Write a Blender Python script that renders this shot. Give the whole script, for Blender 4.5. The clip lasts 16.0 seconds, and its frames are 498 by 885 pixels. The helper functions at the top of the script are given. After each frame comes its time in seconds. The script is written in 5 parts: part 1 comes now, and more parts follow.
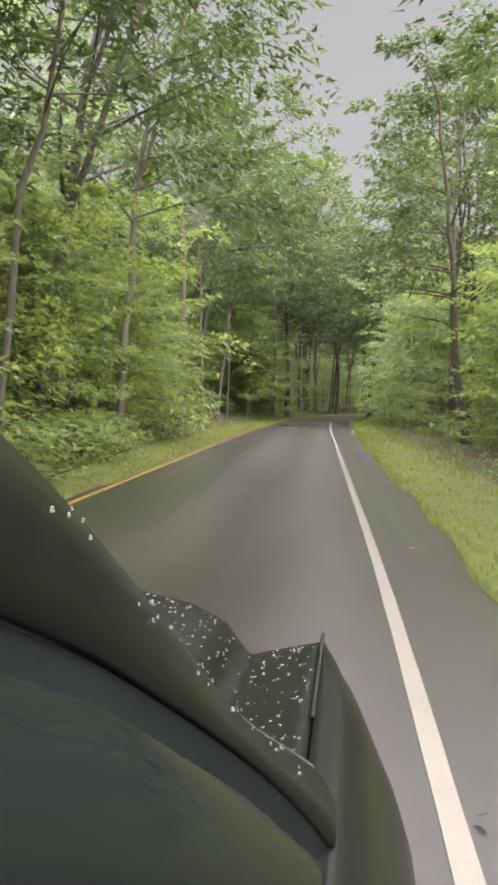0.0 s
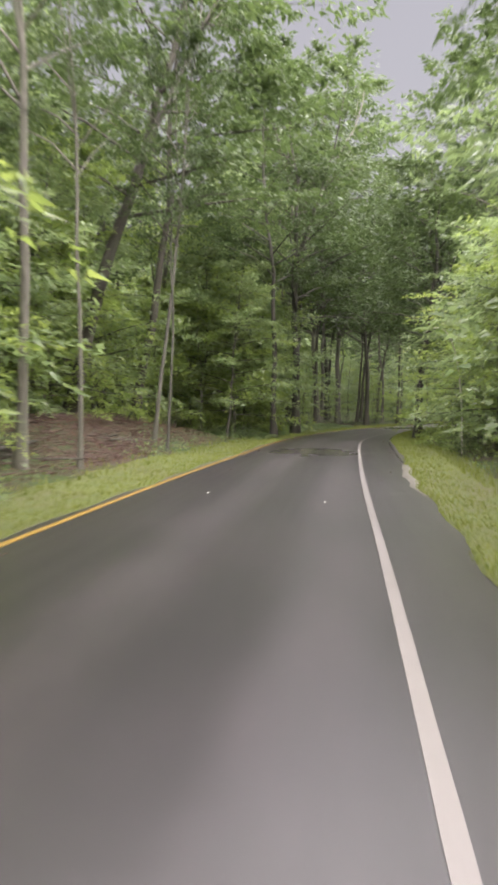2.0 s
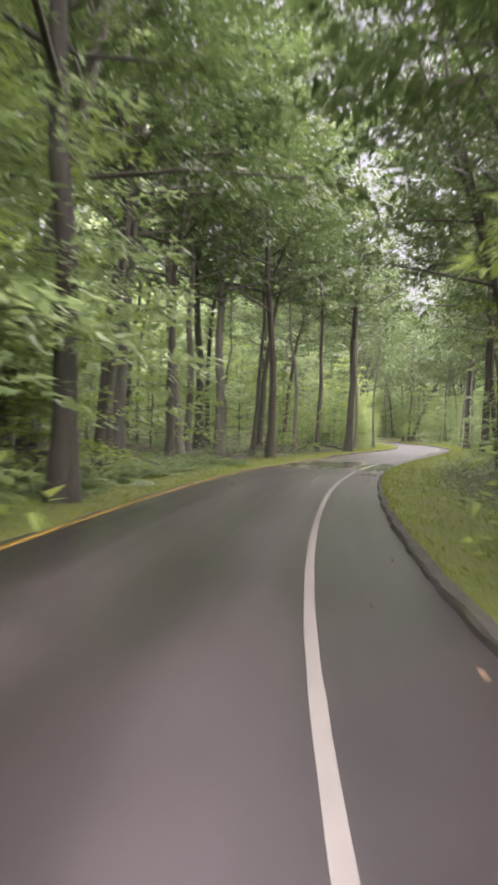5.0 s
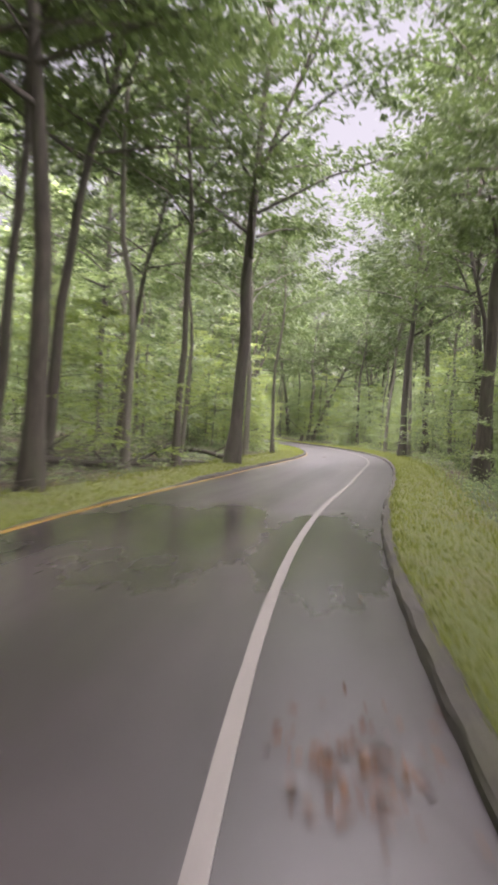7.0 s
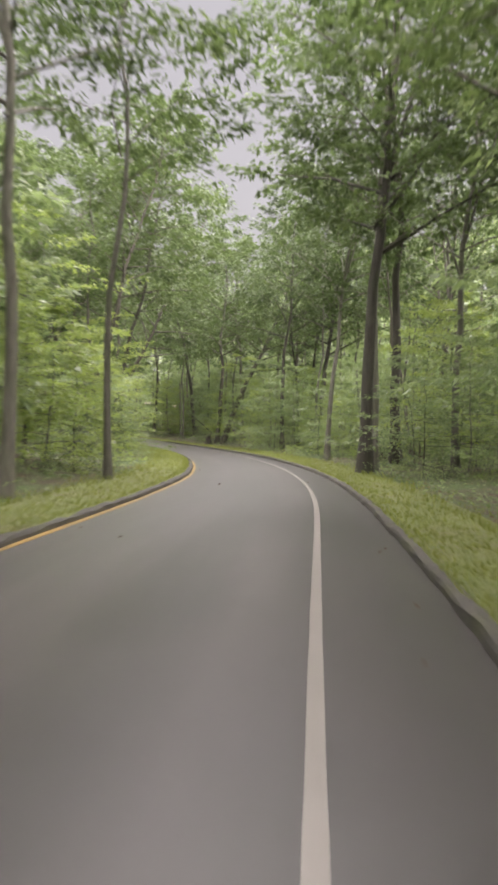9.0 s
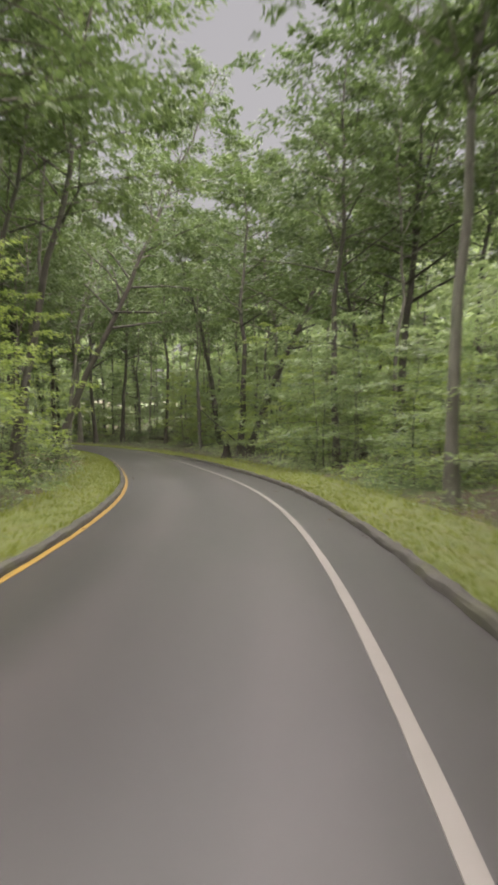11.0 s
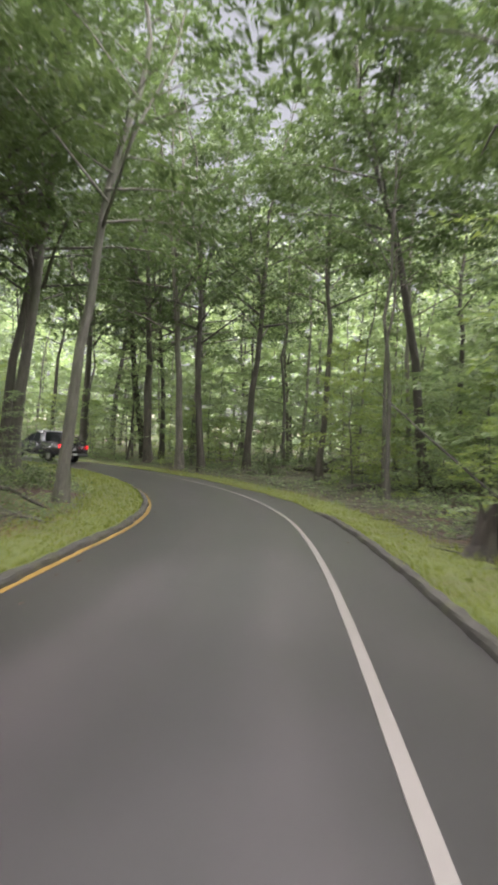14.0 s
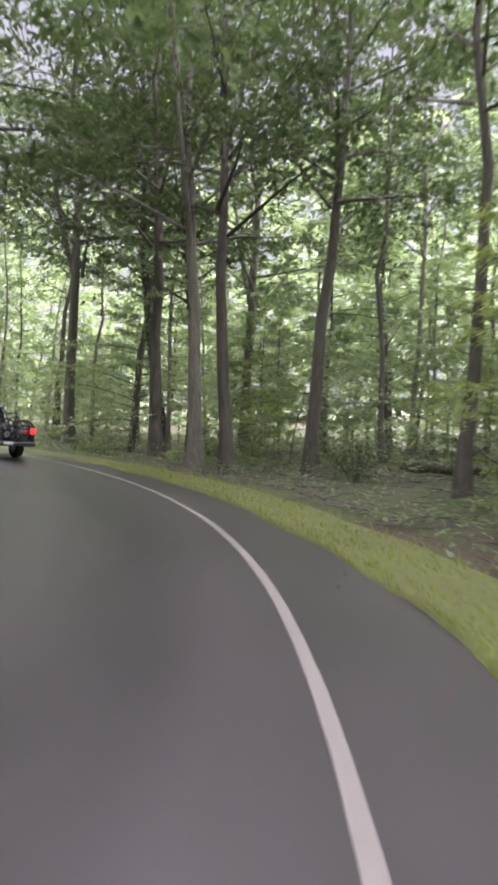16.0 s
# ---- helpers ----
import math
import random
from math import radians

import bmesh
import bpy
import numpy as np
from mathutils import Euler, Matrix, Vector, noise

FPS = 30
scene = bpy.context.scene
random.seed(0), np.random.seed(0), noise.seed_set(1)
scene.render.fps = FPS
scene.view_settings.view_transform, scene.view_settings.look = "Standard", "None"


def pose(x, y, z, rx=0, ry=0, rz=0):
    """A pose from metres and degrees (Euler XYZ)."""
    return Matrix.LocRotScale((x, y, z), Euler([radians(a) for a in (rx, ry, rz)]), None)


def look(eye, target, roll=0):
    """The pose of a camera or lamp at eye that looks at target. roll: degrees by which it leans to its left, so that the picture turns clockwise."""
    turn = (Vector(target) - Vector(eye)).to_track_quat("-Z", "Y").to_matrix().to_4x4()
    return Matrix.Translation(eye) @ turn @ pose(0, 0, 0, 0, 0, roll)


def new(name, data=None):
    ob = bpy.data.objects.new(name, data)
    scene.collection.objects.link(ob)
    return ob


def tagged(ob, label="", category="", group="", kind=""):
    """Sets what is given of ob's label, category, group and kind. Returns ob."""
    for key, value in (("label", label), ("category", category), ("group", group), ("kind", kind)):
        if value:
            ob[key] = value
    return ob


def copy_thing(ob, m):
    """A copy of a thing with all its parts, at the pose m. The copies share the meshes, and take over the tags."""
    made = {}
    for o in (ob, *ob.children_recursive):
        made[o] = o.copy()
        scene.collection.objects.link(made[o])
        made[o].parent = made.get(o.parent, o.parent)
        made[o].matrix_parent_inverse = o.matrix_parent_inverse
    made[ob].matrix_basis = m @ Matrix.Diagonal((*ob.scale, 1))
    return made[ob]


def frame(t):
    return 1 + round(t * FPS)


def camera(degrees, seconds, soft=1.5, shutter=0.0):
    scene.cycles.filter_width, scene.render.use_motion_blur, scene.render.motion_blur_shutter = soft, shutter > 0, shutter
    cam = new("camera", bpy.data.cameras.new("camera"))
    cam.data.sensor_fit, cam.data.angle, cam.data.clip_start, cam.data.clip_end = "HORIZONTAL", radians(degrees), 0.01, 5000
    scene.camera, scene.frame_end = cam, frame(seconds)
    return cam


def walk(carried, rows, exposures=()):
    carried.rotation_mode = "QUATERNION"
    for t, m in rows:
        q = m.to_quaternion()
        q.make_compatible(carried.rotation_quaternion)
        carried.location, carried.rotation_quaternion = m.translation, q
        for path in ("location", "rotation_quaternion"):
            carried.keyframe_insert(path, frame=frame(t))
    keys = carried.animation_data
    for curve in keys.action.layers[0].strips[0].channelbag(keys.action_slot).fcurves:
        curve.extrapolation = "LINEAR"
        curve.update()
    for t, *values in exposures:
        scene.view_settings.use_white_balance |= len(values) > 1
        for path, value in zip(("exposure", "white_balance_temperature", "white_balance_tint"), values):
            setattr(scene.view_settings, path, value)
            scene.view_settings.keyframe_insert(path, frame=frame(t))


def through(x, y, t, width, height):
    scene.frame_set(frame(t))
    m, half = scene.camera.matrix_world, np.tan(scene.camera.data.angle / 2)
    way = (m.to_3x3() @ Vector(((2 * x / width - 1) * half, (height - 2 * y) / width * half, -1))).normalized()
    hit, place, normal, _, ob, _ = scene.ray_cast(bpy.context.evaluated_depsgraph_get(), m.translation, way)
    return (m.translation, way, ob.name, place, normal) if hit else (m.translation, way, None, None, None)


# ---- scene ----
cam = camera(36.5, 16.0, soft=3.3, shutter=0.55)
PATH = [
    (0, (-0.017, -0.000, 1.600), (-0.049, 9.985, 1.051), 0.59),
    (0.04, (-0.017, -0.000, 1.600), (-0.049, 9.985, 1.051), 0.59),
    (0.1, (0.129, 1.100, 1.600), (0.047, 11.085, 1.058), 0.63),
    (0.2, (0.267, 2.190, 1.600), (0.140, 12.175, 1.066), 0.67),
    (0.35, (0.477, 3.819, 1.600), (0.281, 13.804, 1.077), 0.73),
    (0.5, (0.687, 5.446, 1.600), (0.422, 15.429, 1.089), 0.78),
    (1, (1.123, 10.557, 1.600), (0.775, 20.538, 1.090), 0.73),
    (1.5, (1.579, 15.822, 1.600), (1.200, 25.803, 1.117), 0.47),
    (2, (2.075, 21.077, 1.600), (1.702, 31.060, 1.158), 0.48),
    (2.5, (2.502, 26.406, 1.600), (2.164, 36.391, 1.177), 0.37),
    (3, (2.977, 31.811, 1.600), (2.720, 41.800, 1.215), 0.33),
    (3.2, (3.153, 33.966, 1.600), (2.941, 43.957, 1.231), 0.21),
    (3.5, (3.484, 37.230, 1.600), (3.401, 47.224, 1.263), 0.13),
    (3.8, (3.848, 40.535, 1.600), (3.940, 50.530, 1.300), 0.10),
    (4.1, (4.214, 43.887, 1.600), (4.511, 53.879, 1.339), 0.16),
    (4.4, (4.573, 47.287, 1.600), (5.098, 57.271, 1.375), 0.32),
    (4.7, (4.935, 50.739, 1.600), (5.707, 60.707, 1.404), 0.63),
    (5, (5.334, 54.242, 1.600), (6.366, 64.187, 1.423), 1.24),
    (5.3, (5.844, 57.796, 1.600), (7.125, 67.712, 1.427), 2.32),
    (5.5, (6.285, 60.192, 1.600), (7.713, 70.088, 1.419), 2.57),
    (6, (7.744, 66.125, 1.600), (9.468, 75.974, 1.423), 3.02),
    (6.5, (9.313, 72.064, 1.600), (11.411, 81.839, 1.401), 2.91),
    (7, (11.028, 77.927, 1.600), (13.524, 87.609, 1.397), 2.81),
    (7.5, (12.965, 83.546, 1.600), (15.866, 93.114, 1.426), 2.85),
    (8, (15.130, 88.953, 1.600), (18.291, 98.439, 1.440), 2.67),
    (8.5, (17.481, 94.273, 1.600), (20.832, 103.694, 1.428), 2.61),
    (8.7, (18.468, 96.498, 1.600), (21.876, 105.898, 1.432), 2.83),
    (9, (19.930, 99.801, 1.600), (23.394, 109.180, 1.434), 1.60),
    (9.3, (21.384, 103.073, 1.600), (24.869, 112.444, 1.436), 0.87),
    (9.6, (22.854, 106.311, 1.600), (26.321, 115.689, 1.438), 0.45),
    (9.9, (24.349, 109.523, 1.600), (27.750, 118.926, 1.442), 0.18),
    (10.2, (25.795, 112.749, 1.600), (29.076, 122.194, 1.449), 0.01),
    (10.5, (27.134, 116.026, 1.600), (30.249, 125.527, 1.462), -0.14),
    (10.8, (28.365, 119.363, 1.600), (31.279, 128.928, 1.480), -0.32),
    (11, (29.169, 121.615, 1.600), (31.930, 131.226, 1.497), -0.59),
    (11.5, (31.024, 127.376, 1.600), (33.363, 137.098, 1.550), -0.36),
    (12, (32.464, 133.021, 1.600), (34.405, 142.831, 1.624), 0.30),
    (12.5, (33.695, 138.516, 1.600), (35.179, 148.405, 1.686), 1.16),
    (13, (34.679, 143.853, 1.600), (35.735, 153.796, 1.750), 1.64),
    (13.5, (35.427, 149.077, 1.600), (36.130, 159.050, 1.837), 2.47),
    (14, (35.999, 154.182, 1.600), (36.428, 164.169, 1.857), 2.57),
    (14.5, (36.511, 159.171, 1.600), (36.721, 169.166, 1.841), 2.47),
    (15, (36.965, 164.326, 1.600), (36.946, 174.323, 1.811), 2.38),
    (15.5, (37.416, 169.217, 1.601), (37.058, 179.209, 1.750), 2.16),
    (16, (37.678, 173.879, 1.647), (36.871, 183.846, 1.761), 2.38),
]
EXPOSURE = [(0.0, 2.48, 6800, 14), (1.0, 2.44, 6600, 16), (2.0, 2.46, 6500, 20), (3.0, 2.72, 6600, 13), (5.5, 3.22, 6500, 28), (7.5, 2.92, 6500, 29), (8.5, 2.72, 6700, 23), (11.0, 2.3, 6850, 17), (12.0, 2.42, 6700, 16), (13.0, 2.6, 6500, 17), (14.5, 2.84, 6300, 20), (16.0, 2.98, 6050, 28)]
walk(cam, [(t, look(eye, target, roll)) for t, eye, target, roll in PATH], EXPOSURE)

# ---- light: bright overcast sky after rain ----
world = bpy.data.worlds.new("overcast_sky")
scene.world = world
world.use_nodes = True
wn, wl = world.node_tree.nodes, world.node_tree.links
wn.clear()
sky = wn.new("ShaderNodeTexSky")
sky.sky_type, sky.sun_disc = "NISHITA", False
sky.sun_elevation, sky.sun_rotation = radians(70), radians(139)
sky.air_density, sky.dust_density, sky.ozone_density = 1.6, 4.0, 1.0
cloud = wn.new("ShaderNodeHueSaturation")
cloud.inputs["Saturation"].default_value, cloud.inputs["Value"].default_value = 0.18, 0.52
back = wn.new("ShaderNodeBackground")
back.inputs["Strength"].default_value = 0.05
wout = wn.new("ShaderNodeOutputWorld")
wl.new(sky.outputs[0], cloud.inputs["Color"])
wl.new(cloud.outputs[0], back.inputs["Color"])
wl.new(back.outputs[0], wout.inputs["Surface"])

sun_data = bpy.data.lights.new("sun", "SUN")
sun_data.energy, sun_data.angle, sun_data.color = 5.0, radians(140), (1.0, 0.985, 0.96)
sun = new("sun", sun_data)
sun.matrix_world = look((14, -16, 60), (0, 0, 0))


# ---- materials ----
def mat(name, rough=0.6, metal=0.0):
    m = bpy.data.materials.new(name)
    m.use_nodes = True
    b = m.node_tree.nodes["Principled BSDF"]
    b.inputs["Roughness"].default_value, b.inputs["Metallic"].default_value = rough, metal
    return m, m.node_tree.nodes, m.node_tree.links, b


def ramp(nodes, stops, mode="LINEAR"):
    r = nodes.new("ShaderNodeValToRGB")
    r.color_ramp.interpolation = mode
    e = r.color_ramp.elements
    while len(e) < len(stops):
        e.new(0.5)
    for k, (p, c) in zip(e, stops):
        k.position, k.color = p, (*c, 1) if len(c) == 3 else (c[0], c[0], c[0], 1)
    return r


def tex(nodes, links, scale, detail=4.0, coord="Object", stretch=None, rough=0.55):
    c = nodes.new("ShaderNodeTexCoord")
    n = nodes.new("ShaderNodeTexNoise")
    n.inputs["Scale"].default_value, n.inputs["Detail"].default_value, n.inputs["Roughness"].default_value = scale, detail, rough
    src = c.outputs[coord]
    if stretch:
        mp = nodes.new("ShaderNodeMapping")
        mp.inputs["Scale"].default_value = stretch
        links.new(src, mp.inputs["Vector"])
        src = mp.outputs[0]
    links.new(src, n.inputs["Vector"])
    return n


def bump(nodes, links, bsdf, height, strength=0.3, distance=0.02):
    b = nodes.new("ShaderNodeBump")
    b.inputs["Strength"].default_value, b.inputs["Distance"].default_value = strength, distance
    links.new(height, b.inputs["Height"])
    links.new(b.outputs[0], bsdf.inputs["Normal"])
    return b


def mixc(nodes, links, fac, a, b, blend="MIX"):
    m = nodes.new("ShaderNodeMix")
    m.data_type, m.blend_type = "RGBA", blend
    for sock, v in ((m.inputs[0], fac), (m.inputs[6], a), (m.inputs[7], b)):
        if isinstance(v, (int, float)):
            sock.default_value = v
        elif isinstance(v, tuple):
            sock.default_value = (*v, 1)
        else:
            links.new(v, sock)
    return m.outputs[2]


def maths(nodes, links, op, a, b=None, clamp=False):
    m = nodes.new("ShaderNodeMath")
    m.operation, m.use_clamp = op, clamp
    for i, v in ((0, a), (1, b)):
        if v is None:
            continue
        if isinstance(v, (int, float)):
            m.inputs[i].default_value = v
        else:
            links.new(v, m.inputs[i])
    return m.outputs[0]


def plain(name, color, rough=0.5, metal=0.0, grain=0.12, scale=30.0, coat=0.0):
    """A surface of one colour with fine and coarse variation."""
    m, n, l, b = mat(name, rough, metal)
    a, c = tex(n, l, scale, 6), tex(n, l, scale / 9, 3)
    f = maths(n, l, "ADD", maths(n, l, "MULTIPLY", a.outputs[0], 0.5), maths(n, l, "MULTIPLY", c.outputs[0], 0.5))
    r = ramp(n, [(0.3, tuple(v * (1 - grain) for v in color)), (0.7, tuple(v * (1 + grain) for v in color))])
    l.new(f, r.inputs[0])
    l.new(r.outputs[0], b.inputs["Base Color"])
    b.inputs["Coat Weight"].default_value = coat
    b.inputs["Coat Roughness"].default_value = 0.08
    return m


def leaf_material(name, dark, light, young, rough=0.58, through=0.45, gloss=0.35):
    """Leaves: colour differs from leaf to leaf and from plant to plant; light passes through the blade."""
    m, n, l, b = mat(name, rough)
    geo, info = n.new("ShaderNodeNewGeometry"), n.new("ShaderNodeObjectInfo")
    r = ramp(n, [(0.0, dark), (0.6, light), (1.0, young)])
    big = tex(n, l, 0.35, 2)
    v = maths(n, l, "ADD", maths(n, l, "MULTIPLY", geo.outputs["Random Per Island"], 0.45), maths(n, l, "MULTIPLY", info.outputs["Random"], 0.3))
    v = maths(n, l, "ADD", v, maths(n, l, "MULTIPLY", maths(n, l, "SUBTRACT", big.outputs[0], 0.25), 0.5))
    l.new(v, r.inputs[0])
    l.new(r.outputs[0], b.inputs["Base Color"])
    b.inputs["Specular IOR Level"].default_value = gloss
    t = n.new("ShaderNodeBsdfTranslucent")
    warm = n.new("ShaderNodeHueSaturation")
    warm.inputs["Hue"].default_value, warm.inputs["Saturation"].default_value, warm.inputs["Value"].default_value = 0.49, 1.0, 2.1
    l.new(r.outputs[0], warm.inputs["Color"])
    l.new(warm.outputs[0], t.inputs["Color"])
    mx = n.new("ShaderNodeMixShader")
    mx.inputs[0].default_value = through
    l.new(b.outputs[0], mx.inputs[1])
    l.new(t.outputs[0], mx.inputs[2])
    l.new(mx.outputs[0], n["Material Output"].inputs["Surface"])
    return m


def bark_material(name, dark, light, patch):
    m, n, l, b = mat(name, 0.8)
    fine = tex(n, l, 14, 8, stretch=(1, 1, 0.14), rough=0.65)
    blot = tex(n, l, 1.7, 4, stretch=(1, 1, 0.5))
    info = n.new("ShaderNodeObjectInfo")
    r = ramp(n, [(0.3, dark), (0.7, light)])
    l.new(fine.outputs[0], r.inputs[0])
    k = ramp(n, [(0.48, (0.0,)), (0.66, (1.0,))])
    l.new(blot.outputs[0], k.inputs[0])
    c = mixc(n, l, maths(n, l, "MULTIPLY", k.outputs[0], 0.55), r.outputs[0], patch)
    c = mixc(n, l, 1.0, c, mixc(n, l, info.outputs["Random"], (0.75, 0.75, 0.75), (1.15, 1.12, 1.08)), "MULTIPLY")
    l.new(c, b.inputs["Base Color"])
    bump(n, l, b, fine.outputs[0], 0.7, 0.03)
    return m


# Leaf tones also hold light and shade: low foliage raised, tall crowns lowered.
LEAF_FRESH_LIT = leaf_material("leaf_fresh_green_lit", (0.067, 0.106, 0.025), (0.153, 0.21, 0.05), (0.245, 0.295, 0.078), 0.42, 0.45, 0.5)
LEAF_MID = leaf_material("leaf_mid_green", (0.062, 0.096, 0.041), (0.14, 0.194, 0.077), (0.222, 0.278, 0.114), 0.4, 0.45, 0.6)
LEAF_DEEP_SHADED = leaf_material("leaf_deep_green_shaded", (0.025, 0.043, 0.0145), (0.054, 0.084, 0.027), (0.096, 0.133, 0.043), 0.5, 0.34, 0.3)
LEAF_FERN = leaf_material("leaf_fern", (0.056, 0.09, 0.037), (0.112, 0.155, 0.06), (0.178, 0.226, 0.09), 0.4, 0.45, 0.6)
GRASS = leaf_material("grass_blade", (0.07, 0.096, 0.017), (0.128, 0.156, 0.028), (0.195, 0.203, 0.047), 0.55, 0.3)
LITTER = leaf_material("fallen_leaf", (0.062, 0.032, 0.02), (0.14, 0.076, 0.047), (0.23, 0.15, 0.085), 0.6, 0.1)
BARK_DARK = bark_material("bark_wet_dark", (0.024, 0.021, 0.016), (0.07, 0.061, 0.048), (0.05, 0.058, 0.034))
BARK_GREY = bark_material("bark_grey", (0.055, 0.05, 0.042), (0.14, 0.13, 0.108), (0.09, 0.102, 0.064))
BARK_PALE = bark_material("bark_pale", (0.075, 0.07, 0.058), (0.175, 0.165, 0.138), (0.1, 0.115, 0.07))


def ground_material():
    m, n, l, b = mat("forest_floor", 0.85)
    a, c, d = tex(n, l, 22, 8, rough=0.7), tex(n, l, 1.1, 5), tex(n, l, 0.13, 3)
    soil = ramp(n, [(0.25, (0.016, 0.009, 0.007)), (0.5, (0.06, 0.033, 0.024)), (0.75, (0.17, 0.098, 0.073))])
    l.new(a.outputs[0], soil.inputs[0])
    moss = ramp(n, [(0.3, (0.022, 0.04, 0.01)), (0.7, (0.075, 0.12, 0.025))])
    l.new(a.outputs[0], moss.inputs[0])
    k = ramp(n, [(0.42, (0.0,)), (0.6, (1.0,))])
    l.new(maths(n, l, "ADD", maths(n, l, "MULTIPLY", c.outputs[0], 0.5), maths(n, l, "MULTIPLY", d.outputs[0], 0.55)), k.inputs[0])
    l.new(mixc(n, l, k.outputs[0], soil.outputs[0], moss.outputs[0]), b.inputs["Base Color"])
    bump(n, l, b, a.outputs[0], 0.9, 0.06)
    return m


def turf_material():
    m, n, l, b = mat("mown_turf", 0.75)
    a, c, d = tex(n, l, 60, 8, rough=0.7), tex(n, l, 3.0, 5), tex(n, l, 0.4, 3)
    g = ramp(n, [(0.3, (0.058, 0.078, 0.015)), (0.55, (0.12, 0.145, 0.027)), (0.8, (0.195, 0.205, 0.05))])
    l.new(maths(n, l, "ADD", maths(n, l, "MULTIPLY", a.outputs[0], 0.5), maths(n, l, "MULTIPLY", c.outputs[0], 0.5)), g.inputs[0])
    k = ramp(n, [(0.5, (0.0,)), (0.66, (1.0,))])
    l.new(maths(n, l, "ADD", maths(n, l, "MULTIPLY", c.outputs[0], 0.6), maths(n, l, "MULTIPLY", d.outputs[0], 0.45)), k.inputs[0])
    l.new(mixc(n, l, maths(n, l, "MULTIPLY", k.outputs[0], 0.6), g.outputs[0], (0.1, 0.08, 0.04)), b.inputs["Base Color"])
    bump(n, l, b, a.outputs[0], 1.0, 0.03)
    return m


def asphalt_material():
    """Wet asphalt: a film of water with standing puddles, drier and rougher further on."""
    m, n, l, b = mat("wet_asphalt", 0.3)
    uv = n.new("ShaderNodeUVMap")
    sep = n.new("ShaderNodeSeparateXYZ")
    l.new(uv.outputs[0], sep.inputs[0])
    along = sep.outputs[1]

    def noise_uv(scale, stretch, detail=4, rough=0.55):
        mp = n.new("ShaderNodeMapping")
        mp.inputs["Scale"].default_value = stretch
        l.new(uv.outputs[0], mp.inputs["Vector"])
        t = n.new("ShaderNodeTexNoise")
        t.inputs["Scale"].default_value, t.inputs["Detail"].default_value, t.inputs["Roughness"].default_value = scale, detail, rough
        l.new(mp.outputs[0], t.inputs["Vector"])
        return t.outputs[0]

    fine, blot = noise_uv(160, (1, 1, 1), 6, 0.7), noise_uv(0.8, (1, 0.35, 1), 4)
    streak = noise_uv(2.2, (1, 0.035, 1), 3, 0.5)
    pool = noise_uv(0.42, (1, 0.1, 1), 3, 0.5)
    ripple = noise_uv(0.8, (0.8, 0.55, 1), 4, 0.6)
    col = ramp(n, [(0.3, (0.027, 0.0213, 0.0233)), (0.55, (0.0445, 0.0352, 0.0385)), (0.8, (0.073, 0.059, 0.064))])
    l.new(maths(n, l, "ADD", maths(n, l, "MULTIPLY", fine, 0.55), maths(n, l, "MULTIPLY", blot, 0.45)), col.inputs[0])
    damp = ramp(n, [(0.38, (1.1,)), (0.66, (0.66,))], "EASE")
    l.new(noise_uv(0.5, (1, 0.3, 1), 5, 0.6), damp.inputs[0])

    def wheel_track(u0, wide):
        """Where tyres have pressed the water out: 1 in the middle of the track."""
        side = maths(n, l, "ADD", sep.outputs[0], maths(n, l, "MULTIPLY", maths(n, l, "SUBTRACT", blot, 0.5), 0.5))
        q = maths(n, l, "DIVIDE", maths(n, l, "SUBTRACT", side, u0), wide)
        k = n.new("ShaderNodeMapRange")
        k.interpolation_type = "SMOOTHERSTEP"
        k.inputs["From Min"].default_value, k.inputs["From Max"].default_value = 1.0, 0.0
        l.new(maths(n, l, "ABSOLUTE", q), k.inputs["Value"])
        return k.outputs[0]

    worn = maths(n, l, "ADD", wheel_track(-0.6, 0.7), wheel_track(-2.35, 0.8), True)
    worn = maths(n, l, "MULTIPLY", worn, maths(n, l, "ADD", 0.25, streak), True)
    tracks = ramp(n, [(0.0, (0.78,)), (1.0, (1.45,))], "EASE")
    l.new(maths(n, l, "ADD", maths(n, l, "MULTIPLY", worn, 0.7), maths(n, l, "MULTIPLY", streak, 0.4)), tracks.inputs[0])
    # the asphalt's colour is paler along a middle stretch, darker before and after
    stretch_tone = ramp(n, [(0.17, (0.62,)), (0.25, (0.84,)), (0.43, (0.8,)), (0.5, (0.56,))], "EASE")
    l.new(maths(n, l, "DIVIDE", along, 240.0), stretch_tone.inputs[0])
    surface = mixc(n, l, 1.0, col.outputs[0], stretch_tone.outputs[0], "MULTIPLY")
    l.new(mixc(n, l, 1.0, mixc(n, l, 1.0, surface, damp.outputs[0], "MULTIPLY"), tracks.outputs[0], "MULTIPLY"), b.inputs["Base Color"])
    # how wet the road is along its length: soaked up to the second bend, then only damp
    wet = n.new("ShaderNodeMapRange")
    wet.interpolation_type = "SMOOTHSTEP"
    wet.inputs["From Min"].default_value, wet.inputs["From Max"].default_value = 92, 122
    wet.inputs["To Min"].default_value, wet.inputs["To Max"].default_value = 1.0, 0.22
    l.new(along, wet.inputs["Value"])

    def pond(s0, u0, long, wide):
        """Standing water round one place of the road: 1 in its middle, 0 outside."""
        dx = maths(n, l, "DIVIDE", maths(n, l, "SUBTRACT", along, s0), long)
        dy = maths(n, l, "DIVIDE", maths(n, l, "SUBTRACT", sep.outputs[0], u0), wide)
        q = maths(n, l, "ADD", maths(n, l, "MULTIPLY", dx, dx), maths(n, l, "MULTIPLY", dy, dy))
        return maths(n, l, "SUBTRACT", 1.0, q, True)

    ponds = pond(49.5, -1.7, 4.5, 2.6)
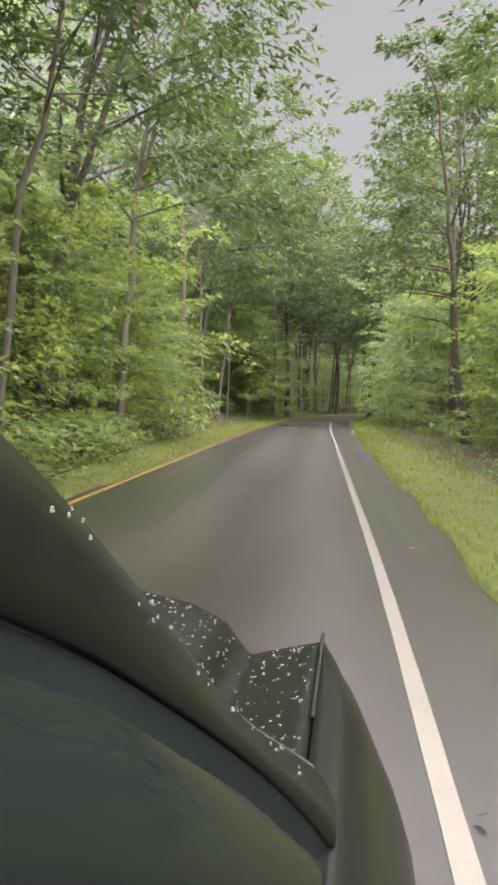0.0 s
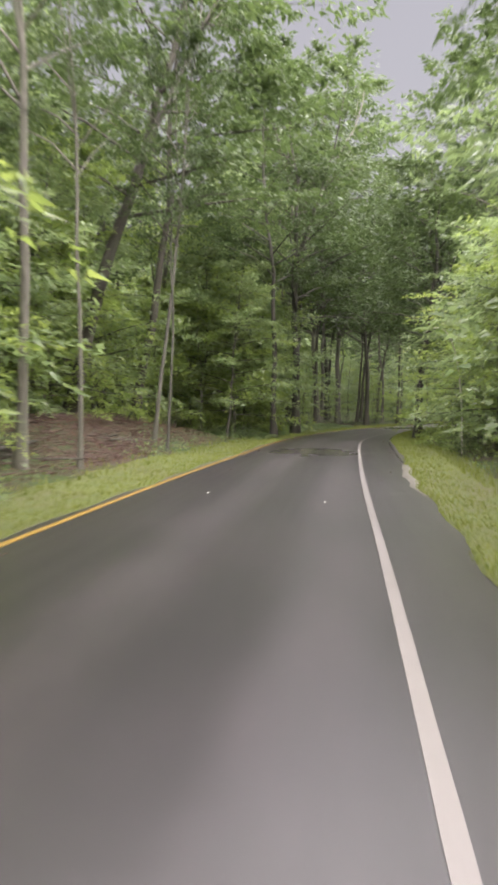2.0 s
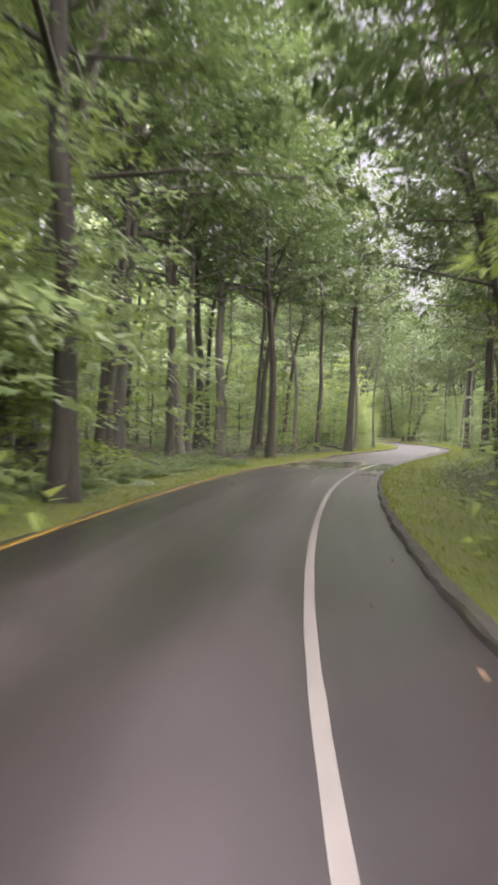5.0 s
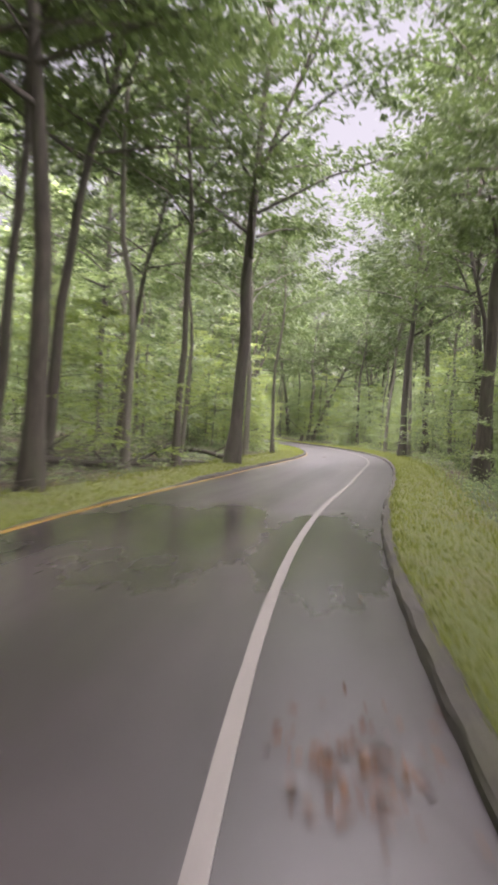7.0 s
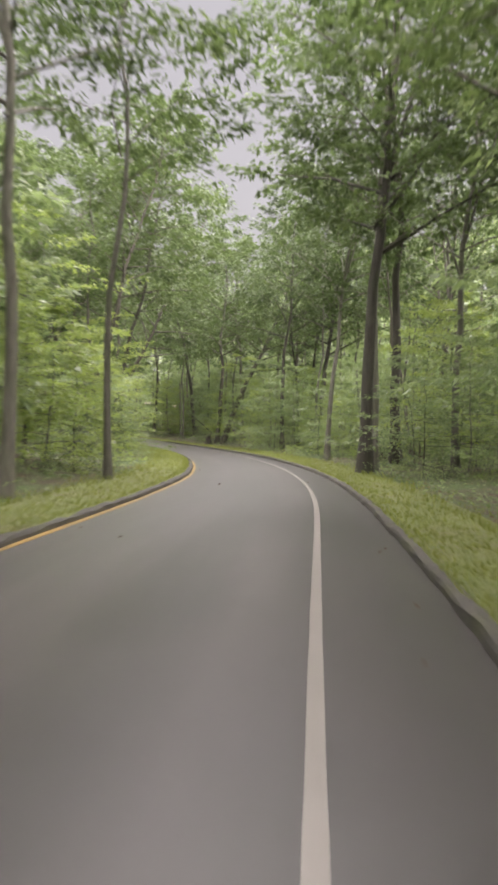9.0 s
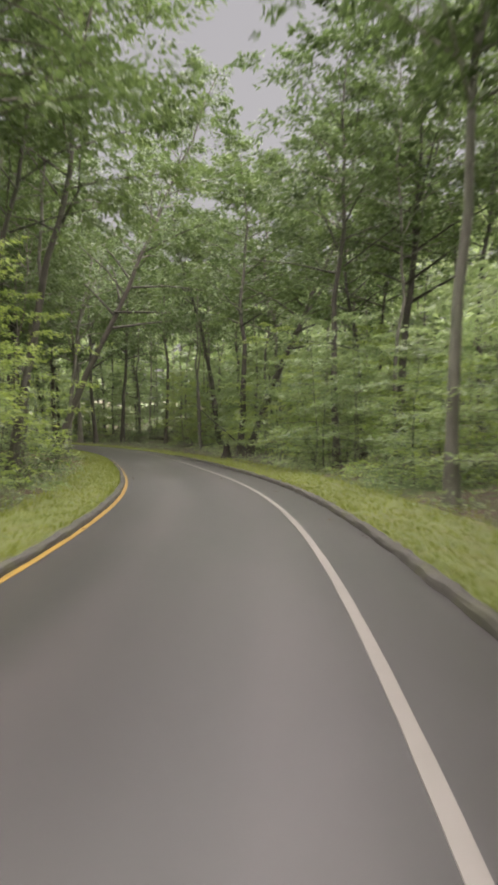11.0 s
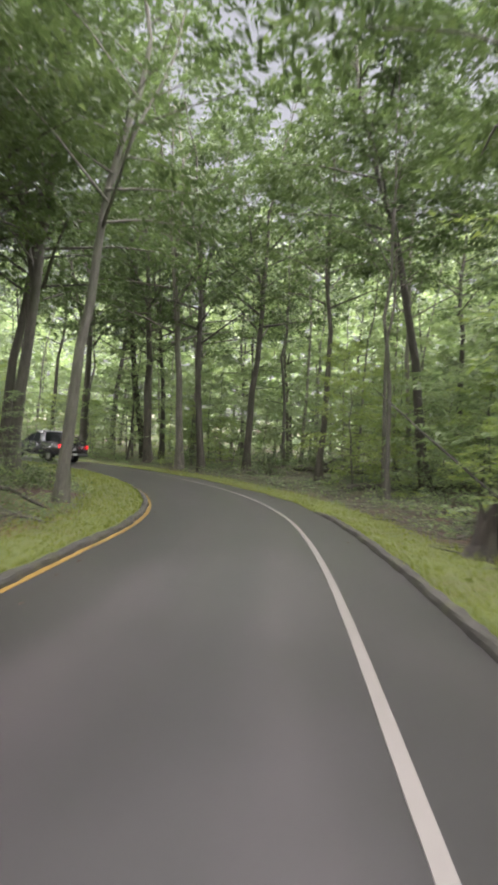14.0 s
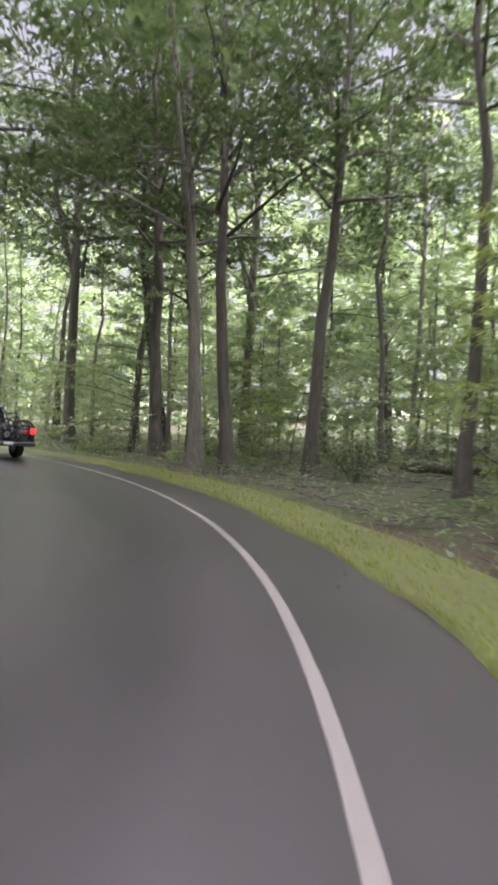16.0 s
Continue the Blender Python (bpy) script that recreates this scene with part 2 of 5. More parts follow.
    for s0, u0, long, wide in ((89.5, -1.9, 6.0, 2.6), (89, 0.6, 6.5, 1.1)):
        ponds = maths(n, l, "ADD", ponds, pond(s0, u0, long, wide))
    water = maths(n, l, "ADD", maths(n, l, "MULTIPLY", ponds, 0.38), maths(n, l, "ADD", maths(n, l, "MULTIPLY", pool, 0.45), maths(n, l, "MULTIPLY", ripple, 0.55)))
    puddle = ramp(n, [(0.55, (0.0,)), (0.95, (1.0,))], "EASE")
    l.new(water, puddle.inputs[0])
    body = maths(n, l, "ADD", maths(n, l, "ADD", 0.1, maths(n, l, "MULTIPLY", streak, 0.5)), maths(n, l, "MULTIPLY", puddle.outputs[0], 0.56))
    body = maths(n, l, "SUBTRACT", body, maths(n, l, "MULTIPLY", worn, 0.12), True)
    film = maths(n, l, "MULTIPLY", wet.outputs[0], body, True)
    rough = n.new("ShaderNodeMapRange")
    rough.inputs["From Min"].default_value, rough.inputs["From Max"].default_value = 0.0, 0.95
    rough.inputs["To Min"].default_value, rough.inputs["To Max"].default_value = 0.42, 0.19
    l.new(film, rough.inputs["Value"])
    l.new(rough.outputs[0], b.inputs["Roughness"])
    b.inputs["Specular IOR Level"].default_value = 0.75
    grit = n.new("ShaderNodeBump")
    grit.inputs["Distance"].default_value = 0.004
    l.new(maths(n, l, "MULTIPLY", maths(n, l, "SUBTRACT", 1.0, film, True), 0.3), grit.inputs["Strength"])
    l.new(fine, grit.inputs["Height"])
    l.new(grit.outputs[0], b.inputs["Normal"])
    return m


def paint_material(name, color, worn):
    m, n, l, b = mat(name, 0.38)
    a, c = tex(n, l, 45, 6, rough=0.7), tex(n, l, 2.2, 4)
    k = ramp(n, [(0.5, (0.0,)), (0.72, (1.0,))])
    l.new(maths(n, l, "ADD", maths(n, l, "MULTIPLY", a.outputs[0], 0.6), maths(n, l, "MULTIPLY", c.outputs[0], 0.4)), k.inputs[0])
    l.new(mixc(n, l, maths(n, l, "MULTIPLY", k.outputs[0], 0.75), color, worn), b.inputs["Base Color"])
    bump(n, l, b, a.outputs[0], 0.2, 0.003)
    return m


M_GROUND, M_TURF, M_ASPHALT = ground_material(), turf_material(), asphalt_material()
M_WHITE = paint_material("white_road_paint", (0.19, 0.17, 0.16), (0.12, 0.108, 0.1))
M_YELLOW = paint_material("yellow_road_paint", (0.27, 0.165, 0.03), (0.17, 0.115, 0.042))
M_KERB = bark_material("mossy_kerb_concrete", (0.02, 0.018, 0.014), (0.062, 0.057, 0.048), (0.062, 0.066, 0.024))

# ---- plan of the road: the white edge line is its axis ----
WHITE = [(-8.11, -66.01), (-4.51, -38.01), (-1.91, -18.01), (-0.31, -6.01), (0.45, -0.01), (1.11, 6.00), (1.66, 11.90), (2.20, 17.90), (2.75, 23.80), (3.30, 29.80), (3.81, 35.79),
         (4.38, 41.79), (4.97, 47.69), (5.59, 53.69), (6.36, 59.59), (7.51, 65.51), (8.89, 71.33), (10.50, 77.14), (12.36, 82.84), (14.59, 88.51), (17.09, 93.98), (19.73, 99.28),
         (22.33, 104.78), (24.91, 110.18), (27.43, 115.57), (29.70, 121.16), (31.66, 126.96), (33.30, 132.77), (34.62, 138.59), (35.63, 144.61), (36.34, 150.52), (36.91, 156.52), (37.50, 162.51),
         (37.94, 168.50), (38.11, 173.50), (37.89, 178.21), (37.09, 182.82), (35.86, 186.84), (34.22, 190.66), (32.11, 194.47), (29.39, 198.27), (26.06, 201.86), (22.03, 205.05), (17.51, 207.83),
         (12.00, 210.20), (5.00, 212.40), (-6.00, 215.00), (-30.00, 219.00), (-70.00, 224.00)]


def spline(points, step=1.0):
    """A smooth curve through the points, at even steps."""
    p = np.array([2 * np.array(points[0]) - points[1], *points, 2 * np.array(points[-1]) - points[-2]], float)
    out = []
    for a, b, c, d in zip(p, p[1:], p[2:], p[3:]):
        u = np.linspace(0, 1, 24, endpoint=False)[:, None]
        out.append(0.5 * (2 * b + (c - a) * u + (2 * a - 5 * b + 4 * c - d) * u**2 + (3 * b - a - 3 * c + d) * u**3))
    q = np.vstack([*out, p[-2:-1]])
    s = np.r_[0, np.cumsum(np.hypot(*np.diff(q, axis=0).T))]
    e = np.arange(0, s[-1], step)
    return np.stack([np.interp(e, s, q[:, 0]), np.interp(e, s, q[:, 1])], -1), e


AXIS, STATION = spline(WHITE)
for _ in range(6):
    AXIS[1:-1] = 0.25 * AXIS[:-2] + 0.5 * AXIS[1:-1] + 0.25 * AXIS[2:]
STATION = STATION - STATION[np.argmin(np.hypot(AXIS[:, 0] - 0.45, AXIS[:, 1]))]
HEADING = np.gradient(AXIS, axis=0)
HEADING /= np.linalg.norm(HEADING, axis=1)[:, None]
RIGHT = np.stack([HEADING[:, 1], -HEADING[:, 0]], -1)


def lane(s):
    """Distance from the white line to the yellow one."""
    return np.interp(s, [-60, 0, 12, 24, 36, 48, 60, 72, 84, 96, 108, 120, 128, 140, 150, 160, 172, 184, 200], [4.47, 4.42, 4.41, 4.41, 4.32, 4.14, 3.97, 3.94, 3.95, 3.97, 4.01, 3.89, 3.7, 3.72, 3.72, 3.74, 3.98, 3.85, 3.67])


def shoulder(s):
    """Asphalt to the right of the white line."""
    return np.interp(s, [-60, 12, 30, 42, 54, 66, 80, 96, 110, 122, 138, 156, 176, 184, 192, 230], [0.92, 0.91, 1.0, 1.28, 1.42, 1.34, 1.24, 1.28, 1.34, 1.06, 1.02, 1.16, 1.22, 1.28, 1.12, 0.9])


def rise(s):
    """The road climbs gently after the second bend."""
    s = np.asarray(s, float)
    up = np.where(s < 174, 0, np.where(s < 186, 0.04 * (s - 174) ** 2 / 24, 0.04 * (s - 180)))
    return np.minimum(up, 2.2)


def on_road(s, u, z=0.0):
    """The place at station s, u metres to the right of the white line."""
    x = np.interp(s, STATION, AXIS[:, 0]) + u * np.interp(s, STATION, RIGHT[:, 0])
    y = np.interp(s, STATION, AXIS[:, 1]) + u * np.interp(s, STATION, RIGHT[:, 1])
    return np.stack([x, y, rise(s) + z], -1)


def road_frame(x, y):
    """Station and offset of places in the plan."""
    x, y = np.atleast_1d(np.asarray(x, float)), np.atleast_1d(np.asarray(y, float))
    s, u = np.empty(len(x)), np.empty(len(x))
    for k in range(0, len(x), 4000):
        px, py = x[k : k + 4000], y[k : k + 4000]
        j = ((px[:, None] - AXIS[None, ::2, 0]) ** 2 + (py[:, None] - AXIS[None, ::2, 1]) ** 2).argmin(1) * 2
        dx, dy = px - AXIS[j, 0], py - AXIS[j, 1]
        s[k : k + 4000] = STATION[j] + dx * HEADING[j, 0] + dy * HEADING[j, 1]
        u[k : k + 4000] = np.sign(dx * RIGHT[j, 0] + dy * RIGHT[j, 1]) * np.hypot(dx, dy)
    return s, u


def off_road(x, y):
    """Metres beyond the edge of the asphalt (negative on it), the station and the side."""
    s, u = road_frame(x, y)
    return np.where(u > 0, u - shoulder(s), -u - lane(s) - 0.16), s, np.sign(u)


def waves(x, y):
    return (np.sin(x * 0.37 + 1.3 * np.sin(y * 0.21)) + np.sin(y * 0.43 + 1.7 * np.sin(x * 0.17 + 2)) + 0.5 * np.sin(x * 1.1 + y * 0.9) + 0.35 * np.sin(x * 1.9 - y * 1.6)) / 2.85


def ground_z(x, y):
    d, s, side = off_road(x, y)
    d = np.maximum(d, 0)
    wild = np.clip((d - 1.6) / 3.0, 0, 1)
    bank = np.where(side < 0, 0.075, 0.045) * np.clip(d - 1.4, 0, 9) + 0.02 * np.clip(d - 12, 0, 120) + 0.1 * np.clip(d - 55, 0, 70)
    brown = 0.95 * np.exp(-(((s - 46) / 11) ** 2)) * (side < 0) + 0.55 * np.exp(-(((s - 172) / 7) ** 2)) * (side < 0)
    return rise(s) + 0.03 * np.clip(d, 0, 1.4) + wild * (bank + brown * np.exp(-(((d - 4.5) / 3) ** 2)) + 0.22 * waves(x, y)) + 0.02


def part(name, bm, material, parent=None, label="", smooth=False):
    """Links a bmesh as one mesh object, under a thing or a part."""
    me = bpy.data.meshes.new(name)
    bm.to_mesh(me)
    bm.free()
    me.materials.append(material)
    if smooth:
        me.polygons.foreach_set("use_smooth", [True] * len(me.polygons))
    ob = new(name, me)
    ob.parent = parent
    return tagged(ob, label)


def soup(name, verts, faces, materials, slots=None, smooth=False):
    """A mesh from arrays; faces is an (n, 3) or (n, 4) array or a list of such arrays."""
    me = bpy.data.meshes.new(name)
    groups = faces if isinstance(faces, list) else [faces]
    groups = [np.asarray(g, np.int32) for g in groups if len(g)]
    loops = np.concatenate([g.ravel() for g in groups])
    sizes = np.concatenate([np.full(len(g), g.shape[1], np.int32) for g in groups])
    me.vertices.add(len(verts))
    me.vertices.foreach_set("co", np.asarray(verts, np.float32).ravel())
    me.loops.add(len(loops))
    me.loops.foreach_set("vertex_index", loops)
    me.polygons.add(len(sizes))
    me.polygons.foreach_set("loop_start", np.r_[0, np.cumsum(sizes)[:-1]].astype(np.int32))
    for m in materials:
        me.materials.append(m)
    if slots is not None:
        me.polygons.foreach_set("material_index", np.asarray(slots, np.int32))
    me.polygons.foreach_set("use_smooth", np.full(len(sizes), smooth))
    me.update(calc_edges=True)
    return me


def grid_faces(rows, cols):
    i = np.arange((rows - 1) * cols).reshape(rows - 1, cols)[:, :-1].ravel()
    return np.stack([i, i + 1, i + cols + 1, i + cols], -1)


def sweep(name, s, profile, material, smooth=True, uv=False):
    """A strip along the road: at every station the profile's (offset, height) points, which may depend on the station."""
    rows = [on_road(s, u * np.ones_like(s), z) for u, z in profile]
    v = np.stack(rows, 1).reshape(-1, 3)
    me = soup(name, v, grid_faces(len(s), len(profile))[:, ::-1], [material], smooth=smooth)
    if uv:
        lay = me.uv_layers.new(name="plan")
        flat = np.stack([np.stack([u * np.ones_like(s), s], -1) for u, _ in profile], 1).reshape(-1, 2)
        idx = np.empty(len(me.loops), np.int32)
        me.loops.foreach_get("vertex_index", idx)
        lay.data.foreach_set("uv", flat[idx].astype(np.float32).ravel())
    return new(name, me)


# ---- ground, road, verges, lines, kerbs ----
def axis_steps(lo, hi, step, far):
    inner = np.arange(lo, hi + step, step)
    outer = np.array([4, 10, 20, 35, 60, 100, 180, 320, 600, 1200], float)
    return np.r_[(lo - outer[outer <= far])[::-1], inner, hi + outer[outer <= far]]


gx, gy = axis_steps(-42, 84, 1.2, 1200), axis_steps(-30, 242, 1.2, 1200)
GX, GY = np.meshgrid(gx, gy)
gz = ground_z(GX.ravel(), GY.ravel())
dd, _, _ = off_road(GX.ravel(), GY.ravel())
gz = np.where(dd < 1.5, gz - 0.12, gz)
ground = new("ground", soup("ground", np.stack([GX.ravel(), GY.ravel(), gz], -1), grid_faces(len(gy), len(gx)), [M_GROUND], smooth=True))
tagged(ground, "forest floor of brown leaf litter and moss", "ground", kind="structure")

S_ALL = np.arange(-60, STATION[-1] - 4, 0.5)
wob = 0.05 * np.sin(S_ALL * 1.7) + 0.04 * np.sin(S_ALL * 0.61 + 1)
lanes, shoulders = lane(S_ALL), shoulder(S_ALL)
cross = [-1.0, -0.85, -0.6, -0.4, -0.2, 0.0]
road = sweep("road", S_ALL, [(c * (lanes + 0.3), 0.0 + 0.012 * (1 - abs(2 * c + 1))) for c in cross] + [(0.5 * shoulders, -0.004), (shoulders + 0.25, -0.012)], M_ASPHALT, uv=True)
tagged(road, "rain-soaked dark asphalt one-way road with puddles", "road", kind="structure")


def edge_line(name, s, u, width, material, label):
    n = 0.0015 * np.sin(s * 3.1) + 0.001 * np.sin(s * 7.7)
    ob = sweep(name, s, [(u - width / 2 + n, -0.004), (u - width / 2 + 0.002 + n, 0.008), (u + width / 2 - 0.002 - n, 0.008), (u + width / 2 - n, -0.004)], material, False)
    return tagged(ob, label, "road marking", kind="structure")


edge_line("white_edge_line", S_ALL, np.zeros_like(S_ALL), 0.108, M_WHITE, "solid white edge line painted on asphalt")
edge_line("yellow_edge_line", S_ALL, -lanes, 0.11, M_YELLOW, "solid yellow edge line painted on asphalt")


def kerbed(s, side):
    a, b = np.where(side < 0, 97, 43), np.where(side < 0, 200, 183)
    return np.clip((s - a) / 2, 0, 1) * np.clip((b - s) / 2, 0, 1)


def verge(name, side):
    # behind the kerb where there is one
    edge = (lanes + 0.16 if side < 0 else shoulders) + wob * (1 - 0.7 * kerbed(S_ALL, side)) + 0.09 * kerbed(S_ALL, side)
    pts = []
    for d, z in ((0.0, -0.02), (0.05, 0.035), (0.25, 0.05), (0.7, 0.05), (1.2, 0.05), (1.8, 0.03), (2.3, -0.08)):
        # the mown strip narrows after the last bend
        u = side * (edge + d * np.interp(S_ALL, [165, 180], [1.0, 0.72 if side > 0 else 0.85]))
        p = on_road(S_ALL, u)
        g = ground_z(p[:, 0], p[:, 1]) - rise(S_ALL)
        pts.append((u, g + z - 0.02 + 0.012 * np.sin(S_ALL * 2.3 + d * 5) + 0.06 * kerbed(S_ALL, side) * float(np.clip((2.0 - d) / 1.2, 0, 1))))
    if side < 0:
        pts.reverse()
    return tagged(sweep(name, S_ALL, pts, M_TURF), "strip of short yellow-green grass along the asphalt", "verge", kind="structure")


verge("verge_left", -1)
verge("verge_right", 1)


def kerb(name, a, b, side):
    """A low rolled kerb, broken and uneven with age."""
    r = np.random.default_rng(int(a))
    s = np.arange(a, b, 0.22)
    e = side * ((lane(s) + 0.1 if side < 0 else shoulder(s)) - 0.06)

    def uneven(size):
        k = r.normal(0, size, len(s))
        return np.convolve(k, [0.25, 0.5, 0.25], "same") + 0.3 * size * np.sin(s * 1.3 + a)

    h = 0.095 * np.clip(np.minimum(s - a, b - s) / 2.5, 0.1, 1) + uneven(0.012)
    foot, back = e + uneven(0.016), e + side * (0.17 + uneven(0.02))
    pts = [(foot, -0.02), (foot + (0.012 + uneven(0.008)) * side, h * 0.55 + uneven(0.008)), (foot + (0.03 + uneven(0.012)) * side, h * 0.93 + uneven(0.012)), (e + (0.09 + uneven(0.02)) * side, h + 0.006), (back - 0.03 * side, h + 0.012 + uneven(0.014)), (back + 0.01 * side, h * 0.8), (back + 0.05 * side, -0.02)]
    if side < 0:
        pts.reverse()
    return tagged(sweep(name, s, pts, M_KERB, False), "low dark weathered kerb beside the grass", "kerb", kind="structure")


kerb("kerb_right", 43, 183, 1)
kerb("kerb_left", 97, 200, -1)

# silt washed out of a gap in the verge, along the edge of the asphalt
M_SILT = paint_material("wet_silt", (0.15, 0.135, 0.112), (0.085, 0.075, 0.06))
s_silt = np.arange(35, 43.6, 0.2)
w_silt = np.clip(np.minimum(s_silt - 35, 43.6 - s_silt) / 2.5, 0, 1) * (0.17 + 0.05 * np.sin(s_silt * 2.1) + 0.03 * np.sin(s_silt * 5.3))
e_silt = shoulder(s_silt) + 0.08
silt = sweep("silt", s_silt, [(e_silt - w_silt - 0.12, -0.012), (e_silt - 0.8 * w_silt - 0.1, 0.008), (e_silt - 0.4 * w_silt, 0.016 + 0.004 * np.sin(s_silt * 3.7)), (e_silt + 0.06, 0.02), (e_silt + 0.1, -0.02)], M_SILT)
tagged(silt, "strip of pale wet silt along the asphalt edge", "silt", kind="structure")

# ---- plants ----
rng = np.random.default_rng(7)


def tube(points, radii, sides):
    """Vertices and faces of a tapered tube along a polyline."""
    p, r = np.asarray(points, float), np.asarray(radii, float)
    t = np.gradient(p, axis=0)
    t /= np.linalg.norm(t, axis=1)[:, None] + 1e-9
    ref = np.where(np.abs(t[:, 2:]) > 0.9, np.array([[1.0, 0, 0]]), np.array([[0, 0, 1.0]]))
    a = np.cross(t, ref)
    a /= np.linalg.norm(a, axis=1)[:, None]
    b = np.cross(t, a)
    ang = np.linspace(0, 2 * np.pi, sides, endpoint=False)
    v = p[:, None] + r[:, None, None] * (np.cos(ang)[None, :, None] * a[:, None] + np.sin(ang)[None, :, None] * b[:, None])
    n, f = len(p), []
    for k in range(sides):
        i = np.arange(n - 1) * sides
        f.append(np.stack([i + k, i + (k + 1) % sides, i + sides + (k + 1) % sides, i + sides + k], -1))
    return v.reshape(-1, 3), np.concatenate(f)


class Wood:
    """Collects tubes into one mesh."""

    def __init__(self):
        self.v, self.f, self.n = [], [], 0

    def add(self, points, radii, sides):
        v, f = tube(points, radii, sides)
        self.v.append(v)
        self.f.append(f + self.n)
        self.n += len(v)

    def mesh(self, name, material):
        return soup(name, np.concatenate(self.v), np.concatenate(self.f), [material], smooth=True)


def leaf_blades(base, azimuth, pitch, roll, length, width):
    """One pointed blade at every base: a broad triangle with its tip outwards."""
    ca, sa, cp, sp = np.cos(azimuth), np.sin(azimuth), np.cos(pitch), np.sin(pitch)
    ahead = np.stack([ca * cp, sa * cp, sp], -1)
    side = np.stack([-sa, ca, np.zeros_like(ca)], -1)
    up = np.cross(ahead, side)
    side = side * np.cos(roll)[:, None] + up * np.sin(roll)[:, None]
    mid = base + ahead * (0.38 * length)[:, None]
    v = np.stack([mid - side * (width / 2)[:, None], base + ahead * length[:, None], mid + side * (width / 2)[:, None], base], 1)
    return v.reshape(-1, 3)


def blade_faces(n, quad=True):
    i = np.arange(n)[:, None] * 4
    return i + np.array([[0, 3, 2, 1]]) if quad else i + np.array([[0, 2, 1]])


def spray_leaves(start, way, span, count, size, flat=0.35, droop=-0.25, r=rng):
    """Leaves of one spray: spread in a sheet to both sides of a twig."""
    u = r.random(count) ** 0.8
    az0 = math.atan2(way[1], way[0])
    across = np.array([-math.sin(az0), math.cos(az0), 0.0])
    w = (r.random(count) - 0.5) * 0.75 * span * (1.1 - 0.6 * u)
    base = start + np.asarray(way) * (u * span)[:, None] + across * w[:, None]
    base[:, 2] += r.normal(0, 0.05 * span, count) - 0.12 * span * u**2 - 0.1 * np.abs(w)
    az = az0 + np.sign(w) * r.uniform(0.2, 1.2, count) + r.normal(0, 0.3, count)
    ln = size * r.uniform(0.65, 1.3, count)
    return leaf_blades(base, az, droop + r.normal(0, flat, count), r.normal(0, 1.4 * flat, count), ln, ln * r.uniform(0.36, 0.52, count))


def grow(name, height, crown_from, reach, limbs, sprays, leaves, size, radius, bark, leaf, seed, fork=0, bare=0.3, upward=0.45, quad=False, tumble=0.2, twigs=True):
    """A tree: wandering tapered trunk, limbs, twigs, and leaves set in layered sprays with gaps between. Returns the Empty that carries trunk and crown."""
    r = np.random.default_rng(seed)
    wood, blades = Wood(), []
    h = np.linspace(0, 1, 14)
    bend = np.cumsum(r.normal(0, 0.012 * height, (14, 2)), axis=0) * (h[:, None] ** 0.8)
    spine = np.c_[bend, h * height - 0.25]
    thick = radius * (1 - 0.88 * h**0.9) + radius * 0.55 * np.exp(-h * height / 0.35)
    wood.add(spine, thick, 9)
    stems = [(spine, thick)]
    for k in range(fork):
        at = r.integers(4, 7)
        az = r.uniform(0, 6.28)
        g = np.linspace(0, 1, 9)
        way = np.array([math.cos(az) * 0.32, math.sin(az) * 0.32, 0.95])
        sub = spine[at] + way * (g * (height - spine[at, 2]) * 0.9)[:, None]
        sub[:, :2] += np.cumsum(r.normal(0, 0.01 * height, (9, 2)), axis=0) * g[:, None]
        tk = thick[at] * 0.7 * (1 - 0.85 * g)
        wood.add(sub, tk, 7)
        stems.append((sub, tk))
    for i in range(limbs):
        line, tk = stems[i % len(stems)]
        f = crown_from + (1 - crown_from) * (i + r.random()) / limbs
        z = f * height
        if z < line[0, 2] + 0.3:
            line, tk = stems[0]
        start = np.array([np.interp(z, line[:, 2], line[:, k]) for k in range(3)])
        rad = float(np.interp(z, line[:, 2], tk))
        az = i * 2.399 + r.normal(0, 0.4)
        prof = (1 - ((f - crown_from) / (1.02 - crown_from)) ** 2.2) ** 0.6 * (0.75 + 0.4 * r.random())
        ln = max(reach * prof, 0.5)
        el = upward * (0.4 + 0.9 * f) + r.normal(0, 0.12)
        way = np.array([math.cos(az) * math.cos(el), math.sin(az) * math.cos(el), math.sin(el)])
        g = np.linspace(0, 1, 6)
        limb = start + way * (g * ln)[:, None]
        limb[:, 2] -= 0.18 * ln * g**2
        limb[:, :2] += np.cumsum(r.normal(0, 0.025 * ln, (6, 2)), axis=0)
        lr = min(rad * 0.55, 0.014 * ln + 0.01)
        wood.add(limb[::2] if ln < 3 or not twigs else limb, np.maximum(lr * (1 - 0.85 * (g[::2] if ln < 3 or not twigs else g)), 0.004), 4 if twigs else 3)
        for j in range(sprays):
            q = bare + (1 - bare) * (j + r.random()) / sprays
            b = np.array([np.interp(q, g, limb[:, k]) for k in range(3)])
            sa = az + (0.9 if j % 2 else -0.9) * r.uniform(0.5, 1.2) * (1.05 - 0.6 * q)
            se = el * 0.4 + r.normal(0.02, tumble)
            sw = np.array([math.cos(sa) * math.cos(se), math.sin(sa) * math.cos(se), math.sin(se)])
            span = (0.24 + 0.3 * r.random()) * ln * (1.15 - 0.5 * q) + 0.25
            if j % 3 == 0 and twigs:
                wood.add(np.array([b, b + sw * span * 0.8 - [0, 0, 0.06 * span]]), [lr * 0.35 + 0.003, 0.004], 3)
            blades.append(spray_leaves(b, sw, span, max(3, int(leaves * r.uniform(0.6, 1.4))), size, r=r))
    v = np.concatenate(blades)
    tree = new(name)
    trunk = new("trunk", wood.mesh("trunk", bark))
